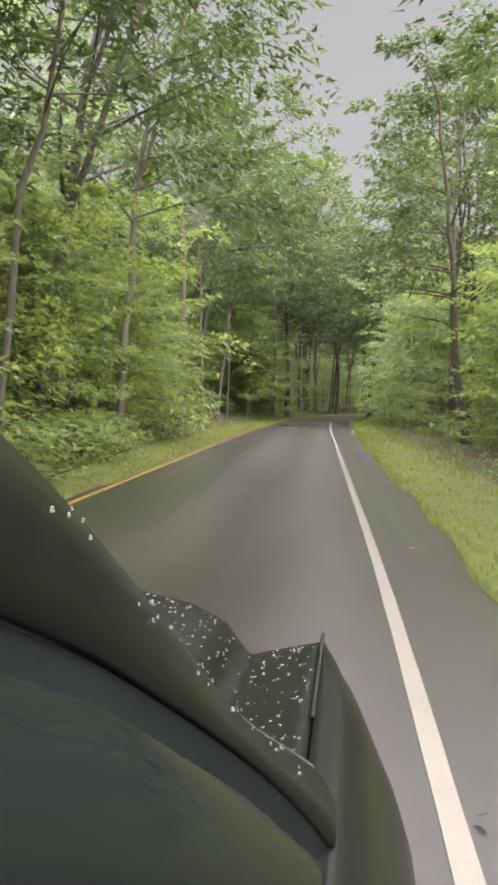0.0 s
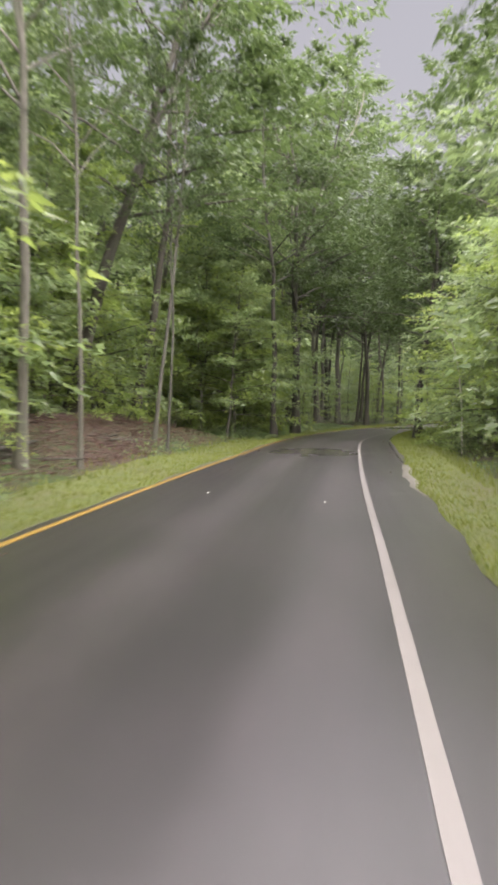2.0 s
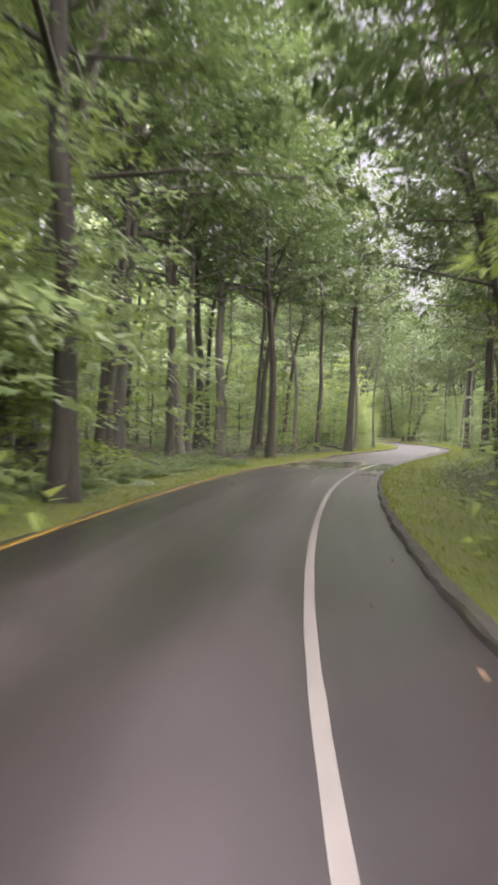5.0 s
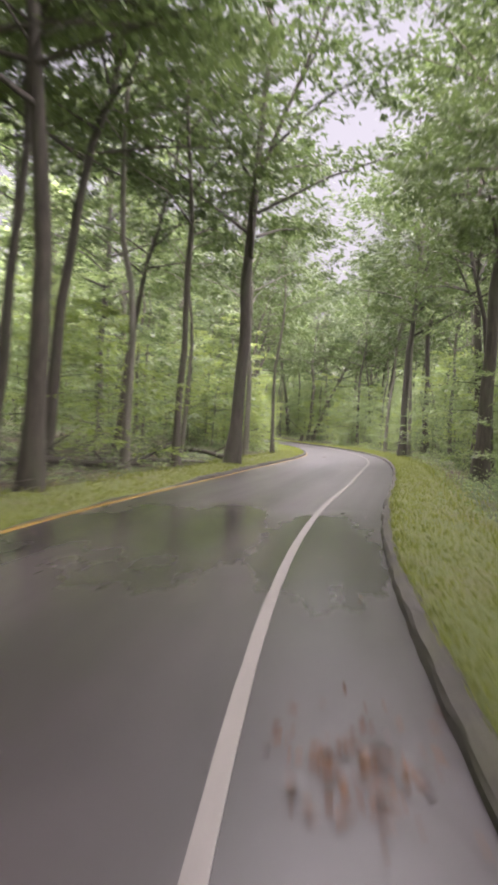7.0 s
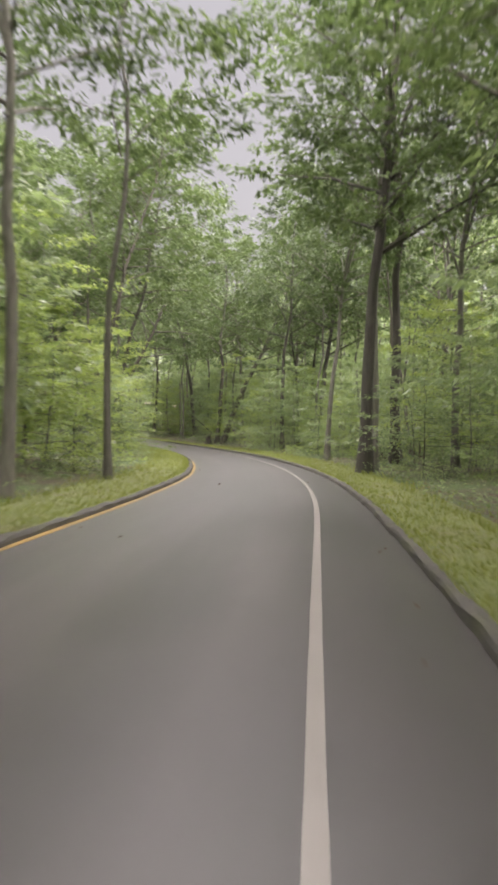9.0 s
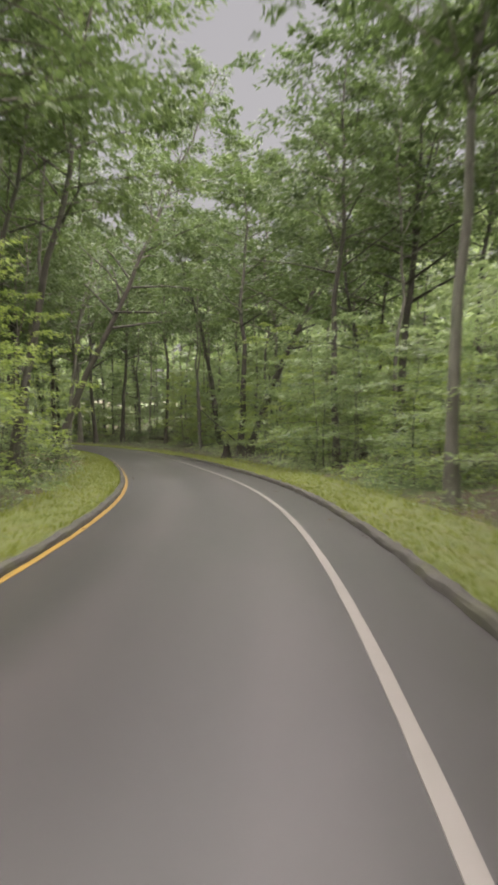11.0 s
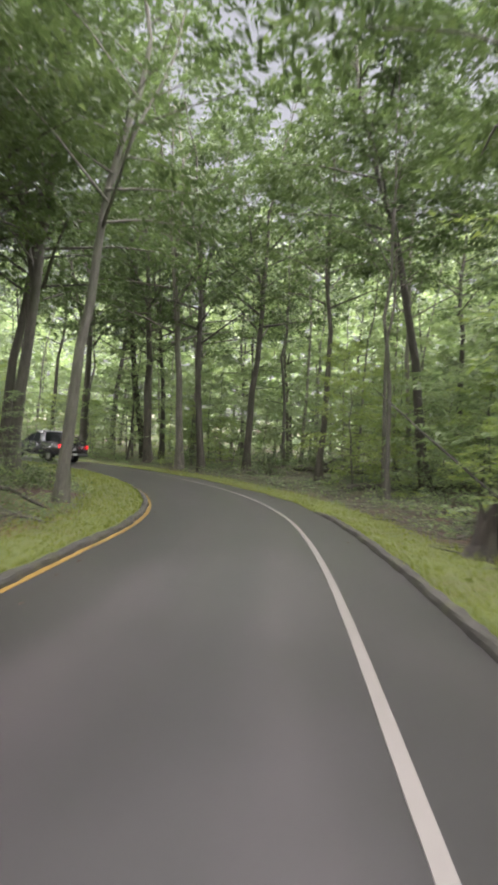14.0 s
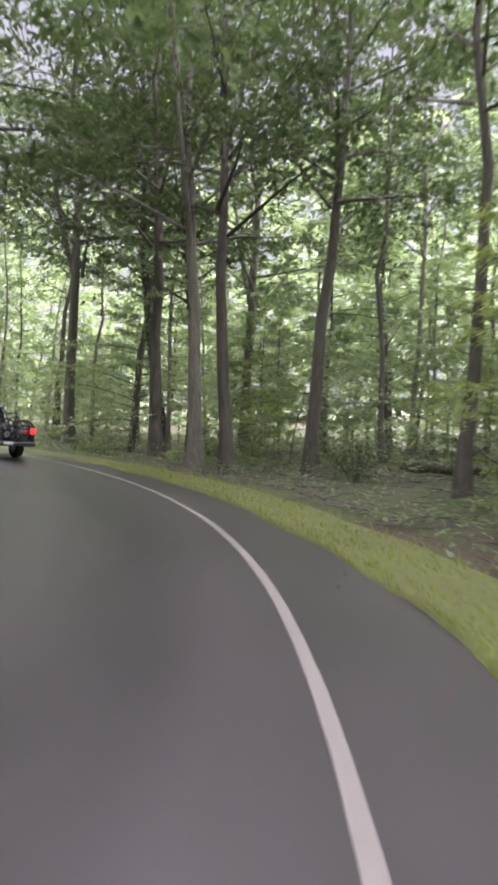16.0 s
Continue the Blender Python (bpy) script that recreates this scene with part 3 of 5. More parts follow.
    if quad:
        me = soup("crown", v, blade_faces(len(v) // 4), [leaf])
    else:
        k = v.reshape(-1, 4, 3)
        half = (k[:, 0] - k[:, 2]) / 2
        k = np.stack([k[:, 3] + half, k[:, 1], k[:, 3] - half], 1)
        me = soup("crown", k.reshape(-1, 3), np.arange(len(k) * 3).reshape(-1, 3), [leaf])
    crown = new("crown", me)
    trunk.parent = crown.parent = tree
    return tree


def bush(name, height, reach, stems, leaves, size, leaf, bark, seed, droop=-0.2):
    """A low plant: thin stems from one root with leafy sprays; one mesh."""
    r = np.random.default_rng(seed)
    wood, blades = Wood(), []
    for i in range(stems):
        az, el = i * 2.399 + r.normal(0, 0.4), r.uniform(0.5, 1.35)
        ln = height * r.uniform(0.6, 1.1)
        way = np.array([math.cos(az) * math.cos(el) * reach / height, math.sin(az) * math.cos(el) * reach / height, math.sin(el)])
        g = np.linspace(0, 1, 4)
        st = way * (g * ln)[:, None]
        st[:, 2] -= 0.15 * ln * g**2 + 0.05
        wood.add(st, 0.012 * (1 - 0.7 * g), 3)
        for q in (0.35, 0.6, 0.85, 1.0):
            b = np.array([np.interp(q, g, st[:, k]) for k in range(3)])
            sa = az + r.normal(0, 0.9)
            sw = np.array([math.cos(sa) * 0.9, math.sin(sa) * 0.9, r.normal(0.1, 0.2)])
            blades.append(spray_leaves(b, sw, 0.45 * reach, max(3, leaves // 4), size, 0.4, droop, r))
    lv = np.concatenate(blades)
    wv, wf = np.concatenate(wood.v), np.concatenate(wood.f)
    lf = np.arange(len(lv) // 4)[:, None] * 4 + np.array([[0, 2, 1]]) + len(wv)
    lv[0::4], lv[2::4] = lv[0::4] - (lv[1::4] - lv[3::4]) * 0.3, lv[2::4] - (lv[1::4] - lv[3::4]) * 0.3
    slots = np.r_[np.ones(len(wf)), np.zeros(len(lf))]
    me = soup(name, np.concatenate([wv, lv]), [wf, lf], [leaf, bark], slots)
    return new(name, me)


def fern(name, fronds, length, seed):
    """A fern: a ring of arching fronds, each with a row of leaflets to both sides."""
    r = np.random.default_rng(seed)
    out = []
    for i in range(fronds):
        az, ln = i * 2.399 + r.normal(0, 0.2), length * r.uniform(0.7, 1.15)
        n = 13
        g = np.linspace(0.12, 1, n)
        px = ln * g * 0.85
        pz = ln * (0.95 * g - 0.75 * g**2)
        base = np.stack([px * math.cos(az), px * math.sin(az), pz], -1)
        for sgn in (-1, 1):
            w = 0.26 * ln * np.sin(np.pi * (0.12 + 0.86 * g)) + 0.02
            out.append(leaf_blades(base, np.full(n, az) + sgn * 1.15, -0.25 + r.normal(0, 0.1, n) - 0.3 * g, np.full(n, 0.0), w, np.full(n, 0.075 * ln)))
    v = np.concatenate(out)
    return new(name, soup(name, v, blade_faces(len(v) // 4), [LEAF_FERN]))


def stand(x, y, turn=0.0, size=1.0, lean=(0.0, 0.0), wide=1.0, sink=0.05):
    """A pose on the forest floor; lean: metres sideways in x and y for each metre of height."""
    z = float(ground_z(x, y)[0]) - sink
    m = Matrix.Identity(4)
    m[0][2], m[1][2] = lean
    return Matrix.Translation((x, y, z)) @ m @ Matrix.Rotation(turn, 4, "Z") @ Matrix.Diagonal((size * wide, size * wide, size, 1))


def tilt(x, y, turn=0.0, size=1.0, lean=(0.0, 0.0), wide=1.0, sink=0.12):
    """As stand(), but the whole plant is turned about its foot."""
    z = float(ground_z(x, y)[0]) - sink
    q = Vector((0, 0, 1)).rotation_difference(Vector((lean[0], lean[1], 1)).normalized()).to_matrix().to_4x4()
    return Matrix.Translation((x, y, z)) @ q @ Matrix.Rotation(turn, 4, "Z") @ Matrix.Diagonal((size * wide, size * wide, size, 1))


# kinds of trees, each built once, and then copied
TALL = [
    tagged(grow("tall_tree", 23, 0.34, 6.4, 34, 8, 34, 0.30, 0.26, BARK_DARK, LEAF_DEEP_SHADED, 11, twigs=False, fork=1, upward=0.65, tumble=0.4), "tall forest tree with dark wet bark and a high open crown", "tree", "tall forest trees"),
    tagged(grow("tall_tree", 21, 0.42, 5.6, 32, 8, 34, 0.29, 0.19, BARK_DARK, LEAF_DEEP_SHADED, 12, twigs=False, upward=0.6, tumble=0.4), "slender forest tree with dark bark and a green high crown", "tree", "tall forest trees"),
    tagged(grow("tall_tree", 24, 0.3, 6.6, 34, 8, 34, 0.30, 0.24, BARK_GREY, LEAF_DEEP_SHADED, 13, twigs=False, fork=2, upward=0.65, tumble=0.4), "forked forest tree with grey bark and a wide crown", "tree", "tall forest trees"),
    tagged(grow("tall_tree", 20, 0.46, 4.6, 28, 7, 34, 0.28, 0.13, BARK_GREY, LEAF_DEEP_SHADED, 14, twigs=False, upward=0.6, tumble=0.4), "thin straight forest tree with grey bark and a narrow crown", "tree", "tall forest trees"),
    tagged(grow("tall_tree", 22, 0.38, 5.8, 31, 8, 34, 0.30, 0.2, BARK_PALE, LEAF_DEEP_SHADED, 15, twigs=False, fork=1, upward=0.65, tumble=0.4), "forest tree with pale grey bark and a high crown", "tree", "tall forest trees"),
]
# their lighter leaf green makes up for the dim light under the crowns
LOW = [
    tagged(grow("young_tree", 8.5, 0.12, 3.0, 27, 8, 23, 0.21, 0.075, BARK_GREY, LEAF_FRESH_LIT, 21, bare=0.15, upward=0.35, tumble=0.25), "young understorey tree with layered sprays of fresh green leaves", "tree", "young understorey trees"),
    tagged(grow("young_tree", 6.5, 0.08, 2.6, 25, 8, 23, 0.19, 0.05, BARK_DARK, LEAF_FRESH_LIT, 22, bare=0.15, upward=0.3, tumble=0.25), "young understorey tree with layered fresh green leaves", "tree", "young understorey trees"),
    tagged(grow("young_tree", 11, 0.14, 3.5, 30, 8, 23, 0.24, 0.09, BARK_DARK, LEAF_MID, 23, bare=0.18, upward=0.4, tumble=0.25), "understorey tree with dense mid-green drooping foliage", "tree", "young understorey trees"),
    tagged(grow("young_tree", 5.0, 0.06, 2.2, 22, 7, 23, 0.17, 0.04, BARK_PALE, LEAF_FRESH_LIT, 24, bare=0.15, upward=0.3, tumble=0.25), "small understorey sapling with pale stem and green leaves", "tree", "young understorey trees"),
]
SPRAY = [
    tagged(grow("beech_sapling", 7, 0.1, 3.1, 21, 7, 18, 0.2, 0.045, BARK_GREY, LEAF_MID, 27, twigs=False, bare=0.1, upward=0.22, tumble=0.12), "spreading sapling with flat layers of wet green leaves", "tree", "saplings along the forest edge"),
    tagged(grow("beech_sapling", 5, 0.08, 2.7, 19, 7, 18, 0.18, 0.035, BARK_DARK, LEAF_FERN, 28, twigs=False, bare=0.1, upward=0.18, tumble=0.12), "low spreading sapling with flat layers of green leaves", "tree", "saplings along the forest edge"),
    tagged(grow("beech_sapling", 9, 0.16, 3.4, 22, 7, 18, 0.21, 0.055, BARK_DARK, LEAF_FRESH_LIT, 29, twigs=False, bare=0.12, upward=0.25, tumble=0.12), "tall slim sapling with light green leaves in flat layers", "tree", "saplings along the forest edge"),
]
POLE = [
    tagged(grow("slender_tree", 20, 0.62, 3.2, 17, 5, 18, 0.3, 0.1, BARK_PALE, LEAF_DEEP_SHADED, 36, twigs=False, upward=0.7, tumble=0.4), "slender straight tree with pale grey stem and high crown", "tree", "slender pale trees"),
    tagged(grow("slender_tree", 18, 0.58, 2.8, 16, 5, 18, 0.3, 0.075, BARK_GREY, LEAF_MID, 37, twigs=False, upward=0.7, tumble=0.4), "thin grey-stemmed tree with a small high crown", "tree", "slender pale trees"),
]
BROAD = [
    tagged(grow("broad_tree", 17, 0.14, 5.6, 40, 9, 36, 0.27, 0.16, BARK_DARK, LEAF_MID, 25, twigs=False, upward=0.5, tumble=0.35), "broad leafy tree with green foliage hanging low beside the road", "tree", "broad roadside trees"),
    tagged(grow("broad_tree", 15, 0.18, 5.2, 36, 9, 36, 0.25, 0.14, BARK_GREY, LEAF_FRESH_LIT, 26, twigs=False, upward=0.45, tumble=0.35), "broad light green tree with layered sprays over the road", "tree", "broad roadside trees"),
]
FAR = [
    tagged(grow("background_tree", 21, 0.12, 4.8, 24, 6, 15, 0.66, 0.16, BARK_DARK, LEAF_MID, 31, tumble=0.4, twigs=False), "tree deep in the forest with dark trunk", "tree", "trees deep in the forest"),
    tagged(grow("background_tree", 18, 0.2, 4.2, 22, 6, 15, 0.6, 0.12, BARK_GREY, LEAF_MID, 32, tumble=0.4, twigs=False), "thin tree deep in the forest with light green crown", "tree", "trees deep in the forest"),
]
MIDDLE = [
    tagged(grow("understorey_tree", 8, 0.08, 3.2, 18, 6, 15, 0.34, 0.05, BARK_DARK, LEAF_MID, 33, tumble=0.3, twigs=False), "small tree in the shade of the forest with spreading green sprays", "tree", "shaded understorey trees"),
    tagged(grow("understorey_tree", 6, 0.06, 2.8, 16, 6, 15, 0.3, 0.04, BARK_GREY, LEAF_FERN, 34, tumble=0.3, twigs=False), "low spreading tree in the shade of the forest", "tree", "shaded understorey trees"),
]
BUSH = [
    tagged(bush("bush", 1.3, 1.2, 15, 40, 0.11, LEAF_MID, BARK_DARK, 41), "low leafy green bush on the forest edge", "bush", "low bushes"),
    tagged(bush("bush", 0.8, 0.9, 13, 38, 0.09, LEAF_FRESH_LIT, BARK_DARK, 42), "low yellow-green bush on the forest edge", "bush", "low bushes"),
    tagged(bush("bush", 1.9, 1.3, 16, 42, 0.12, LEAF_DEEP_SHADED, BARK_DARK, 43), "tall dark green bush on the forest edge", "bush", "low bushes"),
]
FERN = [tagged(fern("fern", 11, 0.75, 51), "green fern with arching fronds", "fern", "ferns"), tagged(fern("fern", 9, 0.6, 52), "small green fern with arching fronds", "fern", "ferns")]

used = set()
# kept clear: round the stump and the log
taken = [(40.6 + 0.5 * k, 162.0 + 0.9 * j) for j in range(8) for k in range(3)] + [(40.5 + 0.8 * k, 197.5 - 0.65 * k) for k in range(5)] + [(39.2 + 0.6 * k, 195.0 - 0.6 * k) for k in range(5)]


def plant(proto, m, x=None, y=None):
    """The first of a kind is moved to its place, the others are copies."""
    if id(proto) not in used:
        used.add(id(proto))
        proto.matrix_basis = m
        ob = proto
    else:
        keep = proto.matrix_basis.copy()
        proto.matrix_basis = Matrix.Identity(4)
        ob = copy_thing(proto, m)
        proto.matrix_basis = keep
    if x is not None:
        taken.append((x, y))
    return ob


# trees whose place can be told: kind, x, y, size, width, lean in x and y
KNOWN = [
    (0, 3, -5.0, 14.5, 0.75, 1.1, 0.15, 0.02), (0, 4, -4.3, 24.8, 0.85, 1.0, 0.02, 0.0), (0, 4, -3.6, 37.5, 0.9, 0.75, 0.02, 0.0), (0, 4, -2.6, 38.8, 0.8, 0.4, 0.0, 0.02),
    (0, 4, -2.2, 47.0, 0.8, 0.5, 0.1, 0.0), (0, 3, -1.6, 46.0, 0.7, 0.6, 0.03, 0.0), (0, 0, 3.2, 69.5, 1.0, 1.1, 0.0, 0.0), (0, 1, 1.9, 62.0, 0.95, 1.0, 0.0, 0.0),
    (0, 1, 5.3, 85.5, 1.0, 1.0, 0.03, 0.0), (0, 0, 10.6, 94.0, 1.0, 0.95, 0.03, 0.0), (0, 1, 9.7, 94.6, 0.95, 0.8, 0.05, 0.0), (0, 3, 13.2, 102.0, 1.0, 1.1, 0.0, 0.0),
    (0, 1, 15.3, 105.0, 0.95, 0.85, 0.03, 0.0), (0, 0, 17.9, 107.2, 1.05, 1.05, 0.045, 0.0), (0, 1, 7.6, 103.0, 1.0, 1.0, 0.03, 0.0), (0, 4, 20.6, 116.0, 0.9, 0.9, 0.02, 0.0),
    (0, 3, 23.6, 121.0, 0.9, 1.0, 0.0, 0.0), (0, 1, 25.0, 140.5, 0.95, 1.0, 0.28, 0.0), (0, 0, 25.8, 102.0, 1.0, 1.1, 0.01, 0.0), (0, 0, 33.8, 124.8, 1.05, 1.0, -0.02, 0.0), (0, 1, 38.0, 129.5, 1.1, 1.2, 0.0, 0.0), (0, 0, 39.5, 121.5, 1.05, 1.1, 0.0, 0.0),
    (0, 4, 34.9, 126.0, 1.0, 0.8, 0.0, 0.0), (0, 4, 37.4, 135.3, 0.95, 0.8, 0.04, 0.0), (0, 1, 41.9, 152.2, 0.95, 1.0, 0.02, 0.0), (0, 0, 30.2, 163.6, 1.0, 0.85, 0.37, -0.07),
    (0, 1, 28.4, 149.4, 1.0, 1.0, 0.2, 0.0), (0, 1, 27.3, 148.2, 0.9, 0.9, 0.12, 0.02), (0, 1, 42.0, 168.4, 0.95, 1.3, 0.02, 0.0), (0, 0, 42.5, 168.6, 1.0, 1.1, 0.36, 0.04),
    (0, 4, 28.5, 174.0, 0.9, 0.9, 0.06, 0.0), (0, 4, 31.6, 176.2, 0.95, 1.05, 0.08, 0.0), (0, 0, 37.7, 196.2, 0.95, 0.9, 0.04, 0.0), (0, 2, 34.3, 213.0, 1.0, 1.25, 0.02, 0.0),
    (0, 0, 32.1, 208.8, 0.9, 0.85, 0.0, 0.0), (0, 1, 41.0, 190.6, 0.95, 1.0, 0.02, 0.0), (0, 3, 40.4, 202.4, 0.95, 1.1, 0.0, 0.0), (0, 4, 41.9, 206.6, 1.0, 0.7, 0.03, 0.0),
    (0, 3, 43.3, 186.4, 0.9, 0.9, 0.0, 0.0), (0, 3, 42.6, 182.6, 0.95, 0.9, 0.0, 0.0), (0, 4, 46.1, 193.6, 1.0, 0.8, 0.0, 0.0), (0, 1, 21.6, 220.6, 1.0, 1.1, 0.06, 0.0),
    (0, 2, 27.3, 187.0, 1.1, 1.1, 0.05, 0.05), (0, 0, 25.0, 193.6, 1.05, 1.1, 0.05, 0.0), (0, 0, 31.6, 203.6, 1.0, 1.1, -0.04, -0.02), (0, 2, 26.6, 208.0, 1.05, 1.1, 0.0, -0.05),
    (0, 0, 27.2, 218.2, 1.0, 1.0, 0.02, 0.0), (0, 1, 49.5, 163.4, 1.0, 0.9, 0.02, 0.0), (0, 1, 13.2, 57.0, 0.95, 1.0, 0.0, 0.0), (0, 0, 9.6, 62.0, 0.64, 1.4, 0.0, 0.0), (0, 0, 10.6, 38.0, 0.72, 0.95, -0.02, 0.0), (0, 1, 8.8, 33.0, 0.8, 1.1, 0.0, 0.0), (0, 0, -5.6, 48.5, 1.0, 1.15, 0.2, 0.0), (0, 1, -4.6, 56.0, 1.05, 1.25, 0.18, 0.0),
]
for _, k, x, y, size, wide, lx, ly in KNOWN:
    plant(TALL[k], tilt(x, y, random.uniform(0, 6.28), size, (lx, ly), wide), x, y)


def free(x, y, gap):
    d, st, side = off_road(x, y)
    if side[0] > 0 and 8 < st[0] < 46 and d[0] < 4.0:
        return False
    if side[0] < 0 and 33 < st[0] < 58 and d[0] < 6.2:
        return False
    return all((x - a) ** 2 + (y - b) ** 2 > gap * gap for a, b in taken)


def scatter(protos, count, s_range, d_range, gap, sizes, sides=(-1, 1), weights=None, lean=0.04, power=1.0):
    """Plants at random stations and distances from the asphalt, apart from what stands already."""
    done = tries = 0
    while done < count and tries < count * 14:
        tries += 1
        s, side = random.uniform(*s_range), random.choice(sides)
        d = d_range[0] + (d_range[1] - d_range[0]) * random.random() ** power
        u = d + float(shoulder(s)) if side > 0 else -d - float(lane(s)) - 0.16
        x, y, _ = on_road(np.array([s]), np.array([u]))[0]
        real, _, _ = off_road(x, y)
        if real[0] < d_range[0] * 0.9 or not free(x, y, gap):
            continue
        k = random.choices(range(len(protos)), weights)[0]
        # edge trees lean towards the light over the road
        pull = max(0.0, 0.13 - 0.013 * d) * -side * (protos is TALL)
        rx, ry = np.interp(s, STATION, RIGHT[:, 0]) * pull, np.interp(s, STATION, RIGHT[:, 1]) * pull
        plant(protos[k], tilt(x, y, random.uniform(0, 6.28), random.uniform(*sizes), (random.gauss(rx, lean), random.gauss(ry, lean)), random.uniform(0.9, 1.1)), x, y)
        done += 1


random.seed(5)
# trees that arch over the road
for s0, side0, d0, k0, z0 in ((21, -1, 4.6, 2, 0.95), (27, 1, 3.6, 0, 0.62), (12, 1, 3.8, 1, 0.9), (76, 1, 4.4, 0, 0.75), (72, -1, 4.6, 2, 1.05), (190, 1, 8.0, 1, 1.25), (212, 1, 8.0, 1, 1.25)):
    u0 = side0 * d0 + (float(shoulder(s0)) if side0 > 0 else -float(lane(s0)) - 0.16)
    q0 = on_road(np.array([s0]), np.array([u0]))[0]
    w0 = -side0 * 0.17 * np.array([np.interp(s0, STATION, RIGHT[:, 0]), np.interp(s0, STATION, RIGHT[:, 1])])
    plant(TALL[k0], tilt(q0[0], q0[1], s0 * 0.7, z0, (w0[0], w0[1]), 1.05), q0[0], q0[1])
for s0, side0, d0, k0, z0 in ((36, 1, 5.2, 0, 0.95), (77, 1, 8.6, 0, 0.8), (70, -1, 6.6, 0, 0.8), (118, 1, 6.5, 0, 0.95)):
    u0 = side0 * d0 + (float(shoulder(s0)) if side0 > 0 else -float(lane(s0)) - 0.16)
    q0 = on_road(np.array([s0]), np.array([u0]))[0]
    plant(BROAD[k0], tilt(q0[0], q0[1], s0 * 0.9, z0, (0.0, 0.0), 0.95), q0[0], q0[1])
scatter(TALL, 6, (68, 92), (3.4, 6), 2.0, (1.0, 1.15), sides=(-1,), weights=(3, 3, 2, 0, 0))
# dense foliage close to the road at the start, open high forest after it
scatter(LOW, 22, (2, 62), (3.2, 7.5), 1.4, (0.8, 1.25), sides=(-1,), weights=(3, 3, 3, 2))
scatter(LOW, 18, (8, 62), (3.2, 7.0), 1.4, (0.7, 1.05), sides=(1,), weights=(3, 3, 2, 3))
scatter(TALL, 2, (6, 16), (2.6, 6), 2.3, (0.8, 0.95), sides=(1,), weights=(3, 3, 2, 1, 1))
scatter(TALL, 5, (4, 28), (2.6, 6), 2.3, (0.8, 1.0), sides=(-1,), weights=(1, 4, 1, 1, 1))
scatter(TALL, 8, (64, 96), (3.2, 7), 2.3, (0.65, 0.82), sides=(1,), weights=(3, 3, 2, 1, 1))
scatter(LOW, 14, (6, 36), (3.4, 6), 1.1, (0.75, 1.2), sides=(-1,), weights=(3, 3, 2, 3))
scatter(LOW, 14, (32, 60), (6.2, 9), 1.2, (0.9, 1.3), sides=(-1,), weights=(3, 2, 2, 1))
scatter(LOW, 8, (57, 64), (2.6, 5), 1.1, (0.75, 1.2), sides=(-1,), weights=(3, 2, 2, 3))
scatter(LOW, 8, (18, 66), (3.2, 6), 1.1, (0.7, 1.05), sides=(1,), weights=(3, 2, 3, 3))
scatter(TALL, 7, (0, 66), (3.5, 12), 2.3, (0.75, 1.0), sides=(-1,), weights=(3, 3, 2, 3, 1))
scatter(TALL, 5, (0, 60), (10, 15), 2.3, (0.7, 0.9), sides=(1,), weights=(3, 3, 2, 3, 1))
scatter(BROAD, 12, (18, 74), (3.6, 9), 1.8, (0.85, 1.1), sides=(-1,), weights=(3, 2))
scatter(BROAD, 7, (42, 70), (3.6, 8), 1.8, (0.5, 0.68), sides=(1,), weights=(1, 4))
scatter(LOW, 8, (58, 74), (2.2, 5), 1.0, (0.7, 1.0), sides=(-1,), weights=(3, 3, 2, 3))
scatter(LOW, 14, (0, 70), (6, 14), 1.8, (1.1, 1.5), weights=(3, 3, 3, 1))
scatter(TALL, 30, (62, 130), (3.6, 13), 2.4, (0.8, 1.05), weights=(2, 3, 1, 4, 1))
scatter(LOW, 30, (62, 150), (3.6, 12), 1.6, (0.6, 1.1), weights=(2, 2, 1, 4))
scatter(TALL, 34, (126, 200), (3.2, 15), 2.4, (0.8, 1.05), weights=(3, 1, 2, 5, 2))
scatter(TALL, 24, (198, 262), (2.0, 9), 2.4, (0.85, 1.1), weights=(3, 1, 3, 3, 2))
scatter(TALL, 8, (172, 204), (5.0, 10), 2.2, (0.85, 1.05), sides=(-1,))
scatter(LOW, 12, (182, 226), (4.2, 10), 1.4, (0.55, 0.95), sides=(1,), weights=(3, 3, 2, 3))
scatter(LOW, 36, (140, 240), (4.0, 14), 1.6, (0.5, 1.0), weights=(2, 2, 1, 4))
scatter(SPRAY, 16, (4, 66), (2.6, 5.5), 1.1, (0.7, 1.1), sides=(-1,), weights=(3, 3, 2))
scatter(SPRAY, 16, (16, 66), (2.6, 5.5), 1.1, (0.6, 1.0), sides=(1,), weights=(3, 3, 2))
scatter(SPRAY, 44, (64, 132), (4.2, 11), 1.2, (0.5, 0.95), weights=(3, 3, 2))
scatter(SPRAY, 56, (126, 176), (3.0, 9), 1.2, (0.55, 1.05), weights=(3, 3, 2))
scatter(SPRAY, 40, (176, 235), (4.2, 13), 1.2, (0.5, 1.0), weights=(3, 3, 2))
scatter(POLE, 30, (64, 130), (7, 24), 1.6, (0.85, 1.1), weights=(1, 1))
scatter(POLE, 60, (140, 240), (5, 26), 1.6, (0.85, 1.1), weights=(3, 2))


def fill_woods(protos, count, box, d_range, gap, sizes):
    """Trees spread evenly over a piece of the plan, away from the road."""
    done = tries = 0
    while done < count and tries < count * 12:
        tries += 1
        x, y = random.uniform(box[0], box[2]), random.uniform(box[1], box[3])
        d = off_road(x, y)[0][0]
        if not d_range[0] < d < d_range[1] or not free(x, y, gap):
            continue
        plant(random.choice(protos), tilt(x, y, random.uniform(0, 6.28), random.uniform(*sizes), (random.gauss(0, 0.04), random.gauss(0, 0.04))), x, y)
        done += 1


